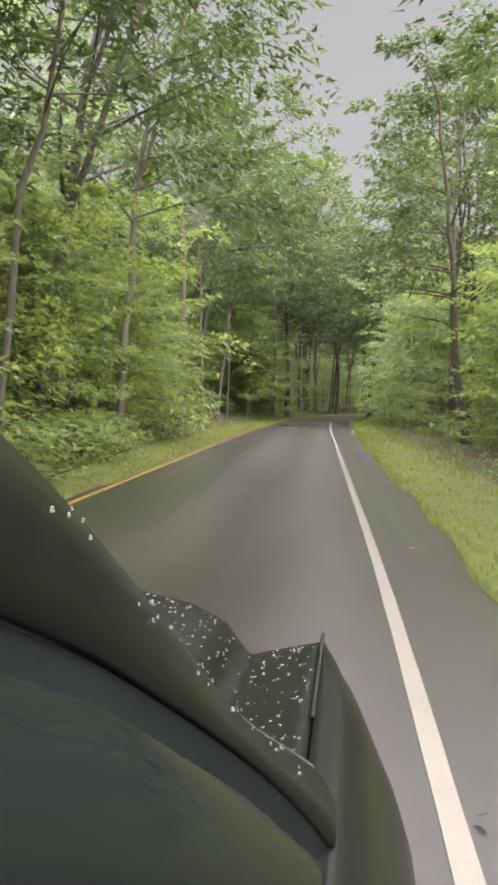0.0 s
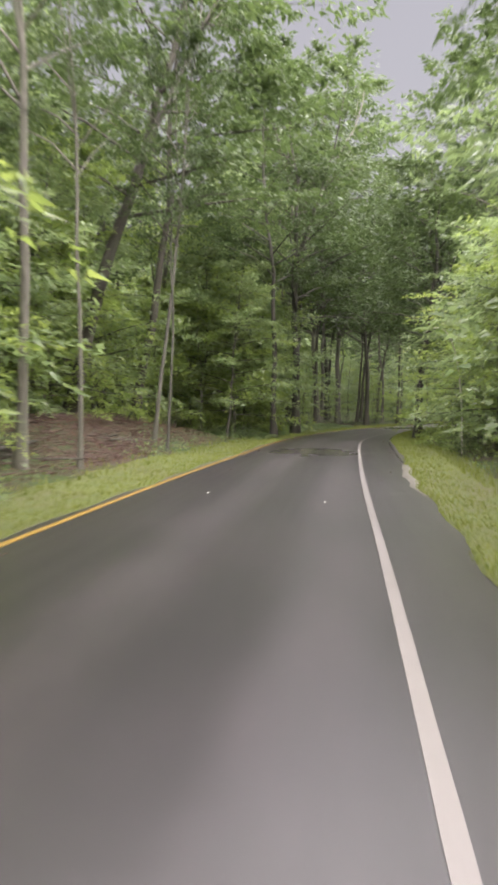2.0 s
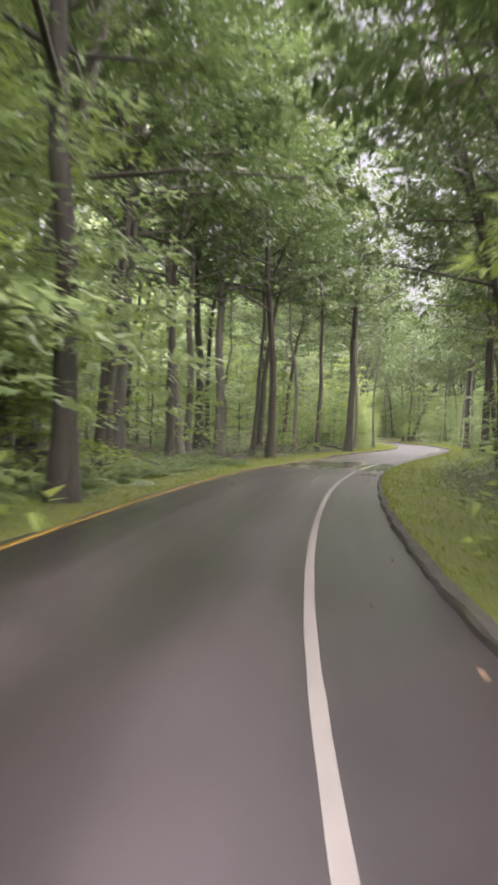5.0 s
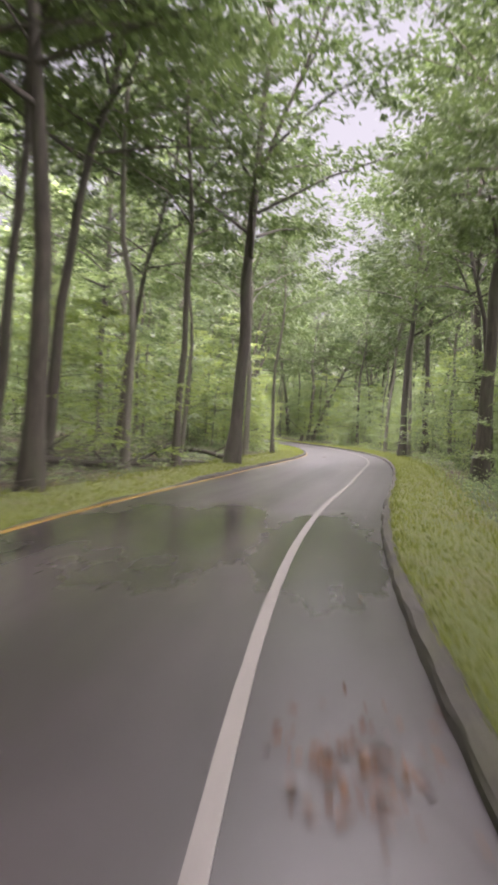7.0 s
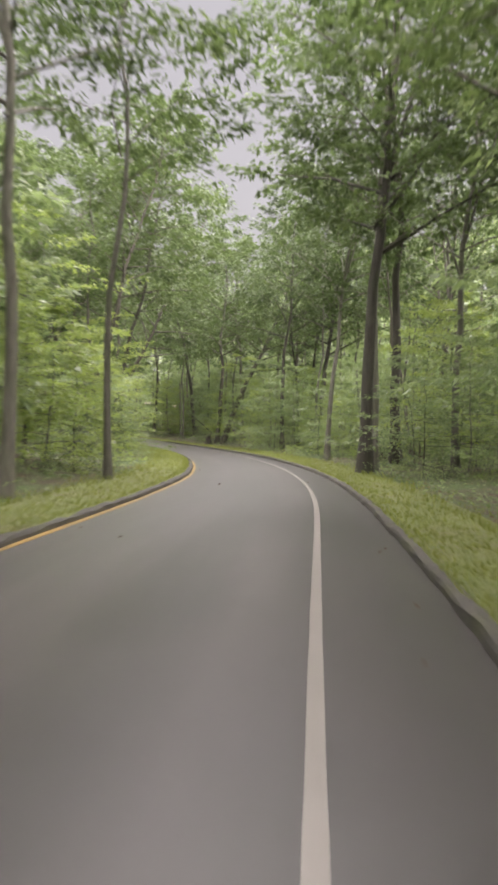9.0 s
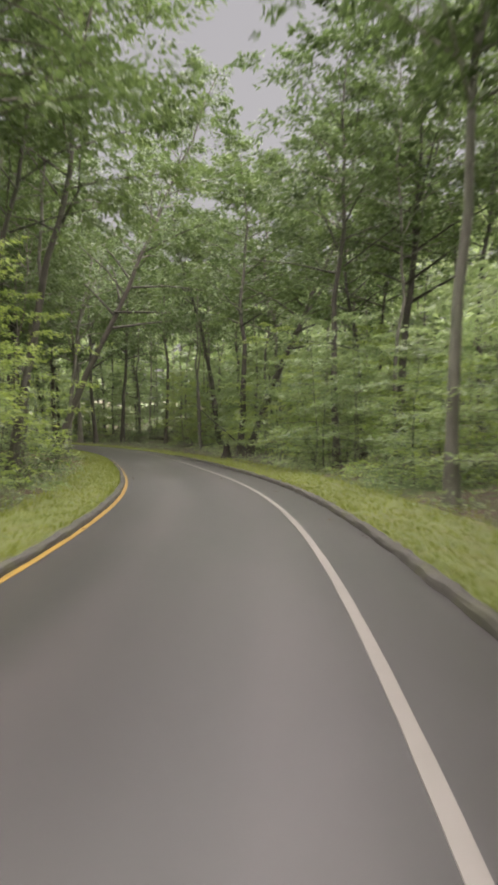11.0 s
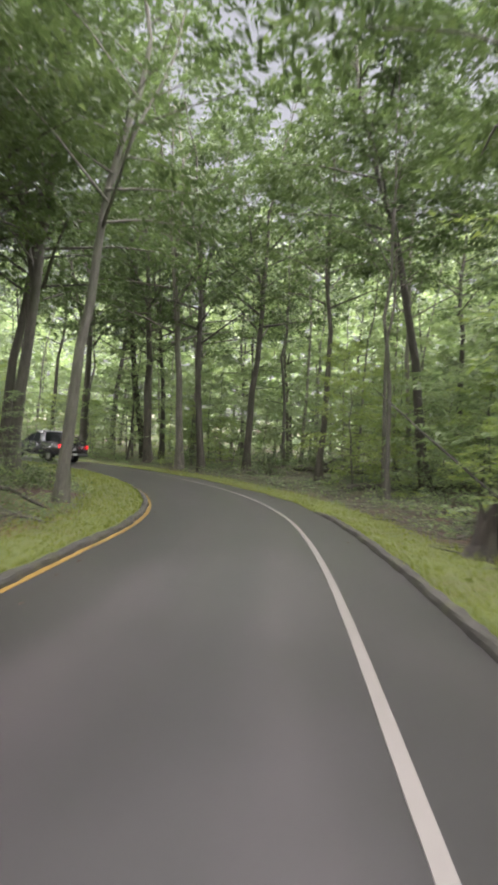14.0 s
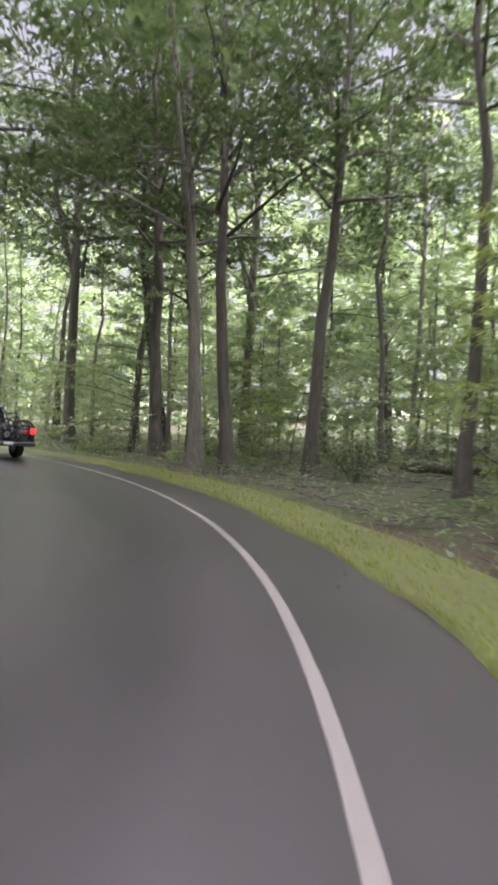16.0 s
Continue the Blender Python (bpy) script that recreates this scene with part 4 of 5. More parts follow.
fill_woods(FAR, 110, (-32, 0, 75, 150), (10, 34), 3.0, (0.8, 1.1))
fill_woods(FAR, 130, (-25, 150, 88, 262), (10, 42), 3.0, (0.8, 1.1))
fill_woods(MIDDLE, 60, (44, 176, 90, 250), (8, 44), 2.0, (0.9, 1.4))
scatter(MIDDLE, 60, (62, 150), (5, 22), 1.7, (0.7, 1.2))
scatter(MIDDLE, 75, (145, 245), (5, 26), 1.7, (0.6, 1.1))
scatter(MIDDLE, 20, (4, 66), (6, 18), 1.7, (0.9, 1.3))
scatter(TALL, 8, (-22, -4), (3, 12), 2.2, (0.8, 1.0))
scatter(BUSH, 100, (-4, 66), (1.7, 5), 0.7, (0.6, 1.1), weights=(3, 4, 1))
scatter(BUSH, 90, (66, 150), (3.0, 10), 0.9, (0.5, 1.2), weights=(3, 3, 2))
scatter(BUSH, 130, (136, 236), (2.8, 12), 0.9, (0.5, 1.3), weights=(3, 3, 2))
scatter(FERN, 120, (54, 86), (1.2, 4), 0.4, (1.0, 1.7), sides=(-1,), lean=0.1)
scatter(BUSH, 16, (54, 80), (1.6, 3.5), 0.6, (0.6, 1.0), sides=(-1,), weights=(2, 3, 0))
scatter(FERN, 40, (95, 230), (2.0, 6), 0.6, (0.6, 1.0), lean=0.1)


def far_woods():
    """The woods past the single trees: foliage in clumps up to the height of the crowns."""
    r = np.random.default_rng(9)
    clumps, each = 12000, 20
    x, y = r.uniform(-85, 130, clumps), r.uniform(-40, 330, clumps)
    d = off_road(x, y)[0]
    keep = (d > 24) & (d < 85)
    x, y = x[keep], y[keep]
    z = ground_z(x, y) + 0.2 + 23 * r.random(len(x)) ** 0.9
    base = np.repeat(np.stack([x, y, z], -1), each, 0)
    n = len(base)
    base += r.normal(0, 1.0, (n, 3)) * np.array([1.9, 1.9, 1.0])
    ln = r.uniform(0.9, 1.7, n)
    v = leaf_blades(base, r.uniform(0, 6.28, n), r.normal(-0.2, 0.4, n), r.normal(0, 0.5, n), ln, ln * 0.7).reshape(-1, 4, 3)[:, :3]
    return new("far_woods", soup("far_woods", v.reshape(-1, 3), np.arange(3 * n).reshape(-1, 3), [LEAF_MID]))


tagged(far_woods(), "dense green foliage of the woods in the distance", "woods", kind="stuff")


def undergrowth():
    """Knee-high seedlings and weeds all over the forest floor, in patches."""
    r = np.random.default_rng(10)
    clumps, each = 11000, 17
    s, side, d = r.uniform(-2, 250, clumps), r.choice([-1, 1], clumps), 1.7 + 22 * r.random(clumps) ** 1.4
    u = np.where(side > 0, shoulder(s) + d, -lane(s) - 0.16 - d)
    c = on_road(s, u)
    patch = waves(c[:, 0] * 1.3 + 5, c[:, 1] * 1.3)
    keep = (off_road(c[:, 0], c[:, 1])[0] > np.where((side > 0) & (s > 174), 1.5, 1.8)) & (patch > r.uniform(-0.9, 0.5, clumps)) & ~((side < 0) & (np.abs(s - 46) < 11) & (d < 5.5) & (d > 2.5))
    c = c[keep]
    tall = np.repeat(r.uniform(0.15, 0.75, len(c)), each)
    base = np.repeat(c, each, 0)
    n = len(base)
    base[:, :2] += r.normal(0, 0.3, (n, 2))
    base[:, 2] = ground_z(base[:, 0], base[:, 1]) + tall * r.random(n)
    ln = r.uniform(0.06, 0.15, n)
    v = leaf_blades(base, r.uniform(0, 6.28, n), r.normal(0.15, 0.45, n), r.normal(0, 0.4, n), ln, ln * 0.6).reshape(-1, 4, 3)
    half = (v[:, 0] - v[:, 2]) / 2
    v = np.stack([v[:, 3] + half, v[:, 1], v[:, 3] - half], 1)
    return new("undergrowth", soup("undergrowth", v.reshape(-1, 3), np.arange(3 * n).reshape(-1, 3), [LEAF_FERN]))


tagged(undergrowth(), "low green weeds and seedlings on the forest floor", "undergrowth", kind="stuff")
for s0, d0, k0, z0 in ((9, 1.7, 1, 1.3), (11, 2.6, 1, 1.6), (13, 1.6, 1, 1.2), (15, 2.3, 0, 1.3), (17.5, 1.8, 1, 1.5), (19, 2.9, 1, 1.7), (21, 2.0, 1, 1.1), (12, 3.6, 0, 1.5), (16, 3.6, 1, 1.8)):
    q0 = on_road(np.array([s0]), np.array([-float(lane(s0)) - 0.16 - d0]))[0]
    plant(BUSH[k0], tilt(q0[0], q0[1], s0 * 1.3, z0 * 1.45), q0[0], q0[1])


def grass_blades():
    """Mown grass: short blades over both verges, ragged at the asphalt."""
    r = np.random.default_rng(3)
    n = 120000
    s, side, d = r.uniform(-4, 205, n), r.choice([-1, 1], n), np.abs(r.normal(0, 0.9, n)) - 0.04
    at_kerb = kerbed(s, side)
    u = np.where(side > 0, shoulder(s) + d, -lane(s) - 0.16 - d) + side * ((0.05 * np.sin(s * 1.7) + 0.04 * np.sin(s * 0.61 + 1)) * (1 - 0.7 * at_kerb) + 0.1 * at_kerb)
    p = on_road(s, u)
    p[:, 2] = ground_z(p[:, 0], p[:, 1]) + 0.015 + 0.06 * at_kerb * np.clip((2.0 - d) / 1.2, 0, 1)
    tall = r.uniform(0.04, 0.09, n) * (1 + 1.2 * (d > 1.2)) * np.where((side > 0) & (s > 174) & (d > 1.3), 0.01, 1)
    az, lean = r.uniform(0, 6.28, n), r.uniform(0.1, 0.9, n)
    w = r.uniform(0.008, 0.016, n)
    side_v = np.stack([-np.sin(az) * w, np.cos(az) * w, 0 * w], -1)
    tip = p + np.stack([np.cos(az) * tall * lean, np.sin(az) * tall * lean, tall], -1)
    v = np.stack([p - side_v, p + side_v, tip], 1).reshape(-1, 3)
    return new("grass", soup("grass", v, np.arange(3 * n).reshape(-1, 3), [GRASS]))


tagged(grass_blades(), "short mown yellow-green grass blades", "grass", kind="stuff")


def litter():
    """Fallen leaves on the forest floor, more of them on the brown banks, a few on the asphalt."""
    r = np.random.default_rng(4)
    n = 44000
    s, side, d = r.uniform(0, 215, n), r.choice([-1, 1], n), r.uniform(1.6, 9, n)
    k = r.random(n) < 0.45
    s = np.where(k, r.choice([38, 42, 46, 50, 54, 44, 171, 180], n) + r.normal(0, 3, n), s)
    side = np.where(k, np.where(s > 174, side, -1), side)
    d = np.where(k, r.uniform(2.1, 6.5, n), d)
    u = np.where(side > 0, shoulder(s) + d, -lane(s) - 0.16 - d)
    p = on_road(s, u)
    p[:, 2] = ground_z(p[:, 0], p[:, 1]) + 0.02
    m = 130
    s2 = r.uniform(0, 200, m)
    side2 = r.choice([-1, 1], m)
    e = np.abs(r.normal(0, 0.5, m)) + 0.05
    u2 = np.where(side2 > 0, shoulder(s2) - e, -lane(s2) + e)
    q = on_road(s2, u2, 0.02)
    c = r.normal(0, 0.24, (110, 2))
    near = on_road(r.normal(171, 4, 6000), -3.9 - r.uniform(1.1, 4.6, 6000))
    near[:, 2] = ground_z(near[:, 0], near[:, 1]) + 0.05
    heap = on_road(82 + c[:, 0] * 1.4, float(shoulder(82.0)) - 0.65 + c[:, 1], 0.022)
    base = np.concatenate([p, near, q, heap])
    t = len(base)
    ln = r.uniform(0.05, 0.1, t)
    v = leaf_blades(base, r.uniform(0, 6.28, t), r.normal(0.1, 0.25, t), r.normal(0, 0.3, t), ln, ln * 0.6)
    return new("fallen_leaves", soup("fallen_leaves", v, blade_faces(t), [LITTER]))


tagged(litter(), "brown and yellow fallen leaves", "leaves", kind="stuff")

# ---- dead wood, stump, bent sapling ----
DEAD_WOOD = bark_material("dead_wood_reddish", (0.06, 0.036, 0.027), (0.21, 0.135, 0.108), (0.11, 0.085, 0.06))


def twigs(name, count, place, material, seed, length=(0.3, 1.1)):
    """Broken twigs lying criss-cross on the forest floor."""
    r = np.random.default_rng(seed)
    s, u = place(r, count)
    c = on_road(s, u)
    az, ln, rise_by = r.uniform(0, 6.28, count), r.uniform(*length, count), r.normal(0.05, 0.18, count)
    way = np.stack([np.cos(az), np.sin(az), rise_by], -1) * ln[:, None]
    mid = c + 0.5 * way + np.stack([-np.sin(az), np.cos(az), 0 * az], -1) * (0.05 * ln * r.normal(0, 1, count))[:, None]
    base = ground_z(c[:, 0], c[:, 1]) + 0.03 + 0.22 * r.random(count) ** 3
    heap = Wood()
    for k in range(count):
        p = np.array([c[k], mid[k], c[k] + way[k]])
        p[:, 2] = base[k] + np.maximum(np.array([0, 0.5, 1.0]) * way[k, 2], -0.02)
        heap.add(p, r.uniform(0.006, 0.022) * np.array([1, 0.8, 0.4]), 3)
    return new(name, heap.mesh(name, material))


tagged(twigs("fallen_twigs", 2600, lambda r, n: (r.normal(44, 5.5, n), -4.45 - r.uniform(2.2, 6.4, n)), DEAD_WOOD, 71, (0.12, 0.5)), "reddish brown dead twigs heaped on the bank", "twigs", kind="stuff")
tagged(twigs("fallen_twigs", 1300, lambda r, n: (r.uniform(158, 206, n), 1.25 + 1.4 + 6 * r.random(n) ** 1.3), BARK_GREY, 72), "grey dead twigs and slash on the forest floor", "twigs", kind="stuff")
tagged(twigs("fallen_twigs", 500, lambda r, n: (r.uniform(84, 112, n), -4.15 - 1.6 - 5 * r.random(n) ** 1.2), BARK_GREY, 73), "grey dead twigs under the roadside trees", "twigs", kind="stuff")

def log(name, points, radius, material, label, group=""):
    """A fallen stem or branch with broken, uneven ends, resting on the ground."""
    p = np.array(points, float)
    q = np.stack([np.interp(np.linspace(0, 1, 10), np.linspace(0, 1, len(p)), p[:, k]) for k in range(3)], -1)
    z = ground_z(q[:, 0], q[:, 1])
    q[:, 2] = q[:, 2] + z + radius * 0.8
    g = np.linspace(0, 1, 10)
    wood = Wood()
    rad = radius * (1 - 0.45 * g) * (1 + 0.08 * np.sin(g * 17))
    rad[0] *= 0.75
    rad[-1] *= 0.4
    wood.add(q, rad, 8)
    for k in (3, 5, 7):
        side = np.array([math.cos(k * 2.1), math.sin(k * 2.1), 0.5])
        wood.add(np.array([q[k], q[k] + side * radius * 5, q[k] + side * radius * 9 + [0, 0, radius]]), [radius * 0.35, radius * 0.22, radius * 0.08], 4)
    ob = new(name, wood.mesh(name, material))
    return tagged(ob, label, "log", group)


log("fallen_log", [(8.3, 97.8, 0), (11.0, 100.8, 0.1), (14.0, 103.6, 0.0)], 0.16, BARK_DARK, "long dark rotten log lying among the trees", "fallen logs")
log("fallen_log", [(12.0, 103.4, 0), (14.5, 104.9, 0.15), (16.8, 106.4, 0.05)], 0.09, BARK_GREY, "thin grey fallen stem on the forest floor", "fallen logs")
log("fallen_log", [(13.4, 103.2, 0), (14.6, 104.6, 0.5), (15.6, 106.4, 1.0)], 0.06, BARK_DARK, "dark branch propped against a trunk", "fallen logs")
log("fallen_log", [(1.0, 77.6, 0.3), (3.2, 79.4, 0.8), (5.0, 81.8, 0.1)], 0.06, BARK_DARK, "dark fallen branch above the ferns", "fallen logs")
log("fallen_log", [(41.5, 186.5, 0), (44.0, 187.6, 0.05), (47.5, 188.0, 0.0)], 0.17, BARK_DARK, "mossy dark log on brown leaf litter", "fallen logs")
log("fallen_log", [(41.8, 172.2, 0), (44.2, 174.6, 0.25), (45.6, 177.0, 0.3)], 0.06, BARK_GREY, "broken grey branch beside a double tree", "fallen logs")
log("fallen_log", [(41.5, 170.8, 0), (43.2, 173.5, 0.3), (44.2, 176.4, 0.6)], 0.045, BARK_PALE, "pale broken branch leaning up from the ground", "fallen logs")
log("fallen_log", [(43.4, 168.6, 0.1), (42.6, 170.8, 0.4), (42.0, 173.0, 0.1)], 0.07, BARK_DARK, "dark fallen branch beside a double tree", "fallen logs")
log("fallen_log", [(18.6, 109.4, 0), (17.2, 110.6, 0.3), (15.2, 111.4, 0.1)], 0.11, BARK_DARK, "dark fallen limb behind a large trunk", "fallen logs")
log("fallen_log", [(29.0, 172.8, 0.1), (30.8, 173.6, 0.3), (32.0, 172.6, 0.1)], 0.07, BARK_DARK, "dark fallen branch on the brown bank", "fallen logs")


def stump(x, y):
    """A snapped-off trunk: fluted sides that flare into roots, a splintered top."""
    r = np.random.default_rng(2)
    sides, rings = 18, [(-0.25, 0.62), (0.02, 0.5), (0.14, 0.36), (0.32, 0.27), (0.55, 0.22), (0.78, 0.18)]
    ang = np.linspace(0, 2 * np.pi, sides, endpoint=False)
    v = []
    for z, rad in rings:
        flute = 1 + (0.3 * np.exp(-max(z, 0) * 4) + 0.07) * np.cos(5 * ang + 0.7) + 0.05 * np.cos(9 * ang)
        v.append(np.stack([rad * flute * np.cos(ang) + 0.1 * z, rad * flute * np.sin(ang), np.full(sides, z)], -1))
    v = np.concatenate(v)
    v[-sides:, 2] += 0.3 * np.abs(np.sin(1.5 * ang + 0.4)) ** 2 + r.uniform(-0.08, 0.12, sides)
    v += r.normal(0, 0.01, v.shape)
    f = [[k * sides + j, k * sides + (j + 1) % sides, (k + 1) * sides + (j + 1) % sides, (k + 1) * sides + j] for k in range(len(rings) - 1) for j in range(sides)]
    n = len(v)
    cap = np.array([[n - sides + k, n - sides + (k + 1) % sides, n] for k in range(sides)])
    ob = new("tree_stump", soup("tree_stump", np.vstack([v, [[0.08, 0.0, 0.55]]]), [np.array(f), cap], [BARK_ROT]))
    ob.matrix_basis = stand(x, y)
    return tagged(ob, "jagged dark brown tree stump beside the grass", "stump")


def brush_pile(x, y, count, seed, label):
    """Broken twigs and sticks heaped over one another."""
    r = np.random.default_rng(seed)
    heap = Wood()
    for k in range(count):
        a, ln = r.uniform(0, 6.28), r.uniform(0.6, 1.9)
        c = r.normal(0, 0.45, 2)
        lift = max(0.03, 0.35 - 0.4 * np.hypot(*c)) * r.random() + 0.02
        way = np.array([math.cos(a), math.sin(a), r.uniform(-0.02, 0.3)])
        p = np.array([c[0], c[1], lift]) + way * (np.linspace(-0.5, 0.5, 4) * ln)[:, None] + r.normal(0, 0.03, (4, 3))
        p[:, 2] = np.maximum(p[:, 2], 0.0)
        heap.add(p, r.uniform(0.008, 0.028) * np.array([1, 0.85, 0.6, 0.3]), 4)
    ob = new("brush_pile", heap.mesh("brush_pile", BARK_GREY))
    ob.matrix_basis = stand(x, y)
    return tagged(ob, label, "branches", "piles of dead branches", "stuff")


BARK_ROT = bark_material("bark_rotten_brown", (0.013, 0.0098, 0.0075), (0.046, 0.035, 0.027), (0.036, 0.042, 0.022))
brush_pile(42.8, 169.9, 26, 61, "heap of broken grey twigs beside a stump")
brush_pile(43.0, 171.4, 34, 62, "heap of dead branches under a double tree")
brush_pile(43.0, 163.8, 26, 63, "heap of dead branches on leaf litter")
brush_pile(42.6, 183.2, 30, 64, "heap of dead branches on the forest floor")
brush_pile(-4.4, 37.8, 24, 65, "heap of twigs on the brown bank")
brush_pile(-3.4, 43.8, 24, 66, "heap of twigs on the brown bank")
brush_pile(31.2, 170.6, 30, 68, "heap of dead branches on a brown bank")
brush_pile(3.6, 83.0, 30, 67, "heap of dead branches at the forest edge")
log("fallen_log", [(43.9, 172.4, 0.0), (42.4, 175.2, 1.9), (40.9, 178.0, 3.9)], 0.05, BARK_DARK, "dead dark stem hung up slanting among the trees", "fallen logs")
log("fallen_log", [(-4.8, 34.5, 0.1), (-4.2, 37.0, 0.2), (-4.0, 40.0, 0.1)], 0.1, BARK_DARK, "dark rotten log on the brown bank", "fallen logs")
log("fallen_log", [(40.6, 197.6, 0.05), (42.1, 196.3, 0.05), (44.2, 194.8, 0.05)], 0.2, BARK_DARK, "dark log on brown leaf litter", "fallen logs")
stump(40.75, 167.2)

wood = Wood()
g = np.linspace(0, 1, 16)
wood.add(np.stack([-1.7 * g**2.2, -1.6 * g**2, 4.4 * np.sin(g * 1.9) / math.sin(1.571) - 0.1], -1), 0.035 * (1 - 0.75 * g), 7)
sapling = new("bent_sapling", wood.mesh("bent_sapling", plain("pale_sapling_bark", (0.42, 0.4, 0.34), 0.6, 0, 0.25, 12)))
sapling.matrix_basis = stand(8.5, 47.6)
tagged(sapling, "thin pale bare sapling bent over like a hoop", "tree")


# scraps of white paper on the asphalt
M_PAPER = plain("wet_white_paper", (0.55, 0.54, 0.5), 0.6, 0, 0.15, 30)
for k, (ps, pu) in enumerate(((34.6, -2.95), (33.6, -0.75), (162.4, -3.0), (164.0, -3.3), (165.2, -3.45), (60.5, -3.1))):
    r = np.random.default_rng(80 + k)
    px, py = np.meshgrid(np.linspace(-0.036, 0.036, 5), np.linspace(-0.025, 0.025, 4))
    pz = 0.012 + 0.022 * r.random(px.size)
    scrap = new("paper_scrap", soup("paper_scrap", np.stack([px.ravel(), py.ravel(), pz], -1), grid_faces(4, 5), [M_PAPER]))
    scrap.matrix_basis = Matrix.Translation(on_road(np.array([ps]), np.array([pu]), 0.006)[0]) @ Matrix.Rotation(k * 1.1, 4, "Z")
    tagged(scrap, "small crumpled scrap of white paper on the asphalt", "litter", "scraps of paper")


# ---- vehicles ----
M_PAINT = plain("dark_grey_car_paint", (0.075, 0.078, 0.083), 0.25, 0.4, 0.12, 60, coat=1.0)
M_OWN = plain("black_car_paint", (0.008, 0.0083, 0.0083), 0.3, 0.0, 0.3, 25)
M_OWN.node_tree.nodes["Principled BSDF"].inputs["Specular IOR Level"].default_value = 0.2
# Roof far paler than the body: reflected sky is put into its colour.
M_ROOF = plain("roof_paint_with_sheen", (0.35, 0.36, 0.37), 0.25, 0.4, 0.08, 60, coat=1.0)
M_TRIM = plain("black_plastic_trim", (0.009, 0.009, 0.0095), 0.5, 0, 0.2, 80)
M_TYRE = plain("tyre_rubber", (0.014, 0.014, 0.014), 0.8, 0, 0.25, 50)
M_RIM = plain("alloy_rim", (0.3, 0.3, 0.31), 0.35, 0.9, 0.15, 40)
M_CHROME = plain("chrome_bumper", (0.14, 0.14, 0.145), 0.35, 0.9, 0.1, 40)
M_BAR = plain("number_plate_white", (0.6, 0.6, 0.58), 0.4, 0, 0.05, 60)
M_LENS = plain("clear_lamp_lens", (0.5, 0.5, 0.52), 0.08, 0.2, 0.05, 60, coat=1.0)


def glass_dark():
    m, n, l, b = mat("tinted_car_glass", 0.04)
    b.inputs["Base Color"].default_value = (0.012, 0.015, 0.015, 1)
    b.inputs["Specular IOR Level"].default_value = 0.08
    t = tex(n, l, 7, 3)
    bump(n, l, b, t.outputs[0], 0.03, 0.01)
    return m


def lamp_red():
    m, n, l, b = mat("lit_tail_lamp", 0.15)
    b.inputs["Base Color"].default_value = (0.5, 0.01, 0.012, 1)
    b.inputs["Emission Color"].default_value = (1.0, 0.03, 0.03, 1)
    b.inputs["Emission Strength"].default_value = 0.35
    return m


def water_drop():
    m, n, l, b = mat("water_drop", 0.02)
    b.inputs["Base Color"].default_value = (0.4, 0.42, 0.42, 1)
    b.inputs["Transmission Weight"].default_value = 0.8
    b.inputs["IOR"].default_value = 1.33
    return m


M_GLASS, M_RED, M_DROP = glass_dark(), lamp_red(), water_drop()


def box(name, lo, hi, material, parent, bevel=0.02, label="", taper=None):
    """A bevelled block between two corners."""
    bm = bmesh.new()
    bmesh.ops.create_cube(bm, size=1)
    c, d = (Vector(lo) + Vector(hi)) / 2, Vector(hi) - Vector(lo)
    for v in bm.verts:
        v.co = Vector((v.co.x * d.x, v.co.y * d.y, v.co.z * d.z)) + c
        if taper and v.co.z > c.z:
            v.co = Vector((c.x + (v.co.x - c.x) * taper[0], c.y + (v.co.y - c.y) * taper[1], v.co.z))
    if bevel:
        bmesh.ops.bevel(bm, geom=bm.edges[:], offset=min(bevel, min(d) * 0.45), segments=2, affect="EDGES")
    return part(name, bm, material, parent, label, True)


def loft(name, rings, material, parent, label=""):
    """A closed skin over rings with the same number of points."""
    r = np.array(rings, float)
    n, k = r.shape[:2]
    v = r.reshape(-1, 3)
    f = [[a * k + i, a * k + (i + 1) % k, (a + 1) * k + (i + 1) % k, (a + 1) * k + i] for a in range(n - 1) for i in range(k)]
    bm = bmesh.new()
    vs = [bm.verts.new(p) for p in v]
    for q in f:
        bm.faces.new([vs[i] for i in q])
    bm.faces.new(vs[:k][::-1])
    bm.faces.new(vs[-k:])
    bmesh.ops.recalc_face_normals(bm, faces=bm.faces)
    return part(name, bm, material, parent, label, True)


def pane(name, corners, material, parent, thick=0.012, label=""):
    """A slab over four corners, set proud along its normal."""
    c = [Vector(p) for p in corners]
    nrm = (c[1] - c[0]).cross(c[3] - c[0]).normalized()
    bm = bmesh.new()
    a = [bm.verts.new(p - nrm * 0.02) for p in c]
    b = [bm.verts.new(p + nrm * thick) for p in c]
    bm.faces.new(a[::-1])
    bm.faces.new(b)
    for i in range(4):
        bm.faces.new([a[i], a[(i + 1) % 4], b[(i + 1) % 4], b[i]])
    bmesh.ops.recalc_face_normals(bm, faces=bm.faces)
    bmesh.ops.bevel(bm, geom=bm.edges[:], offset=0.006, segments=1, affect="EDGES")
    return part(name, bm, material, parent, label)


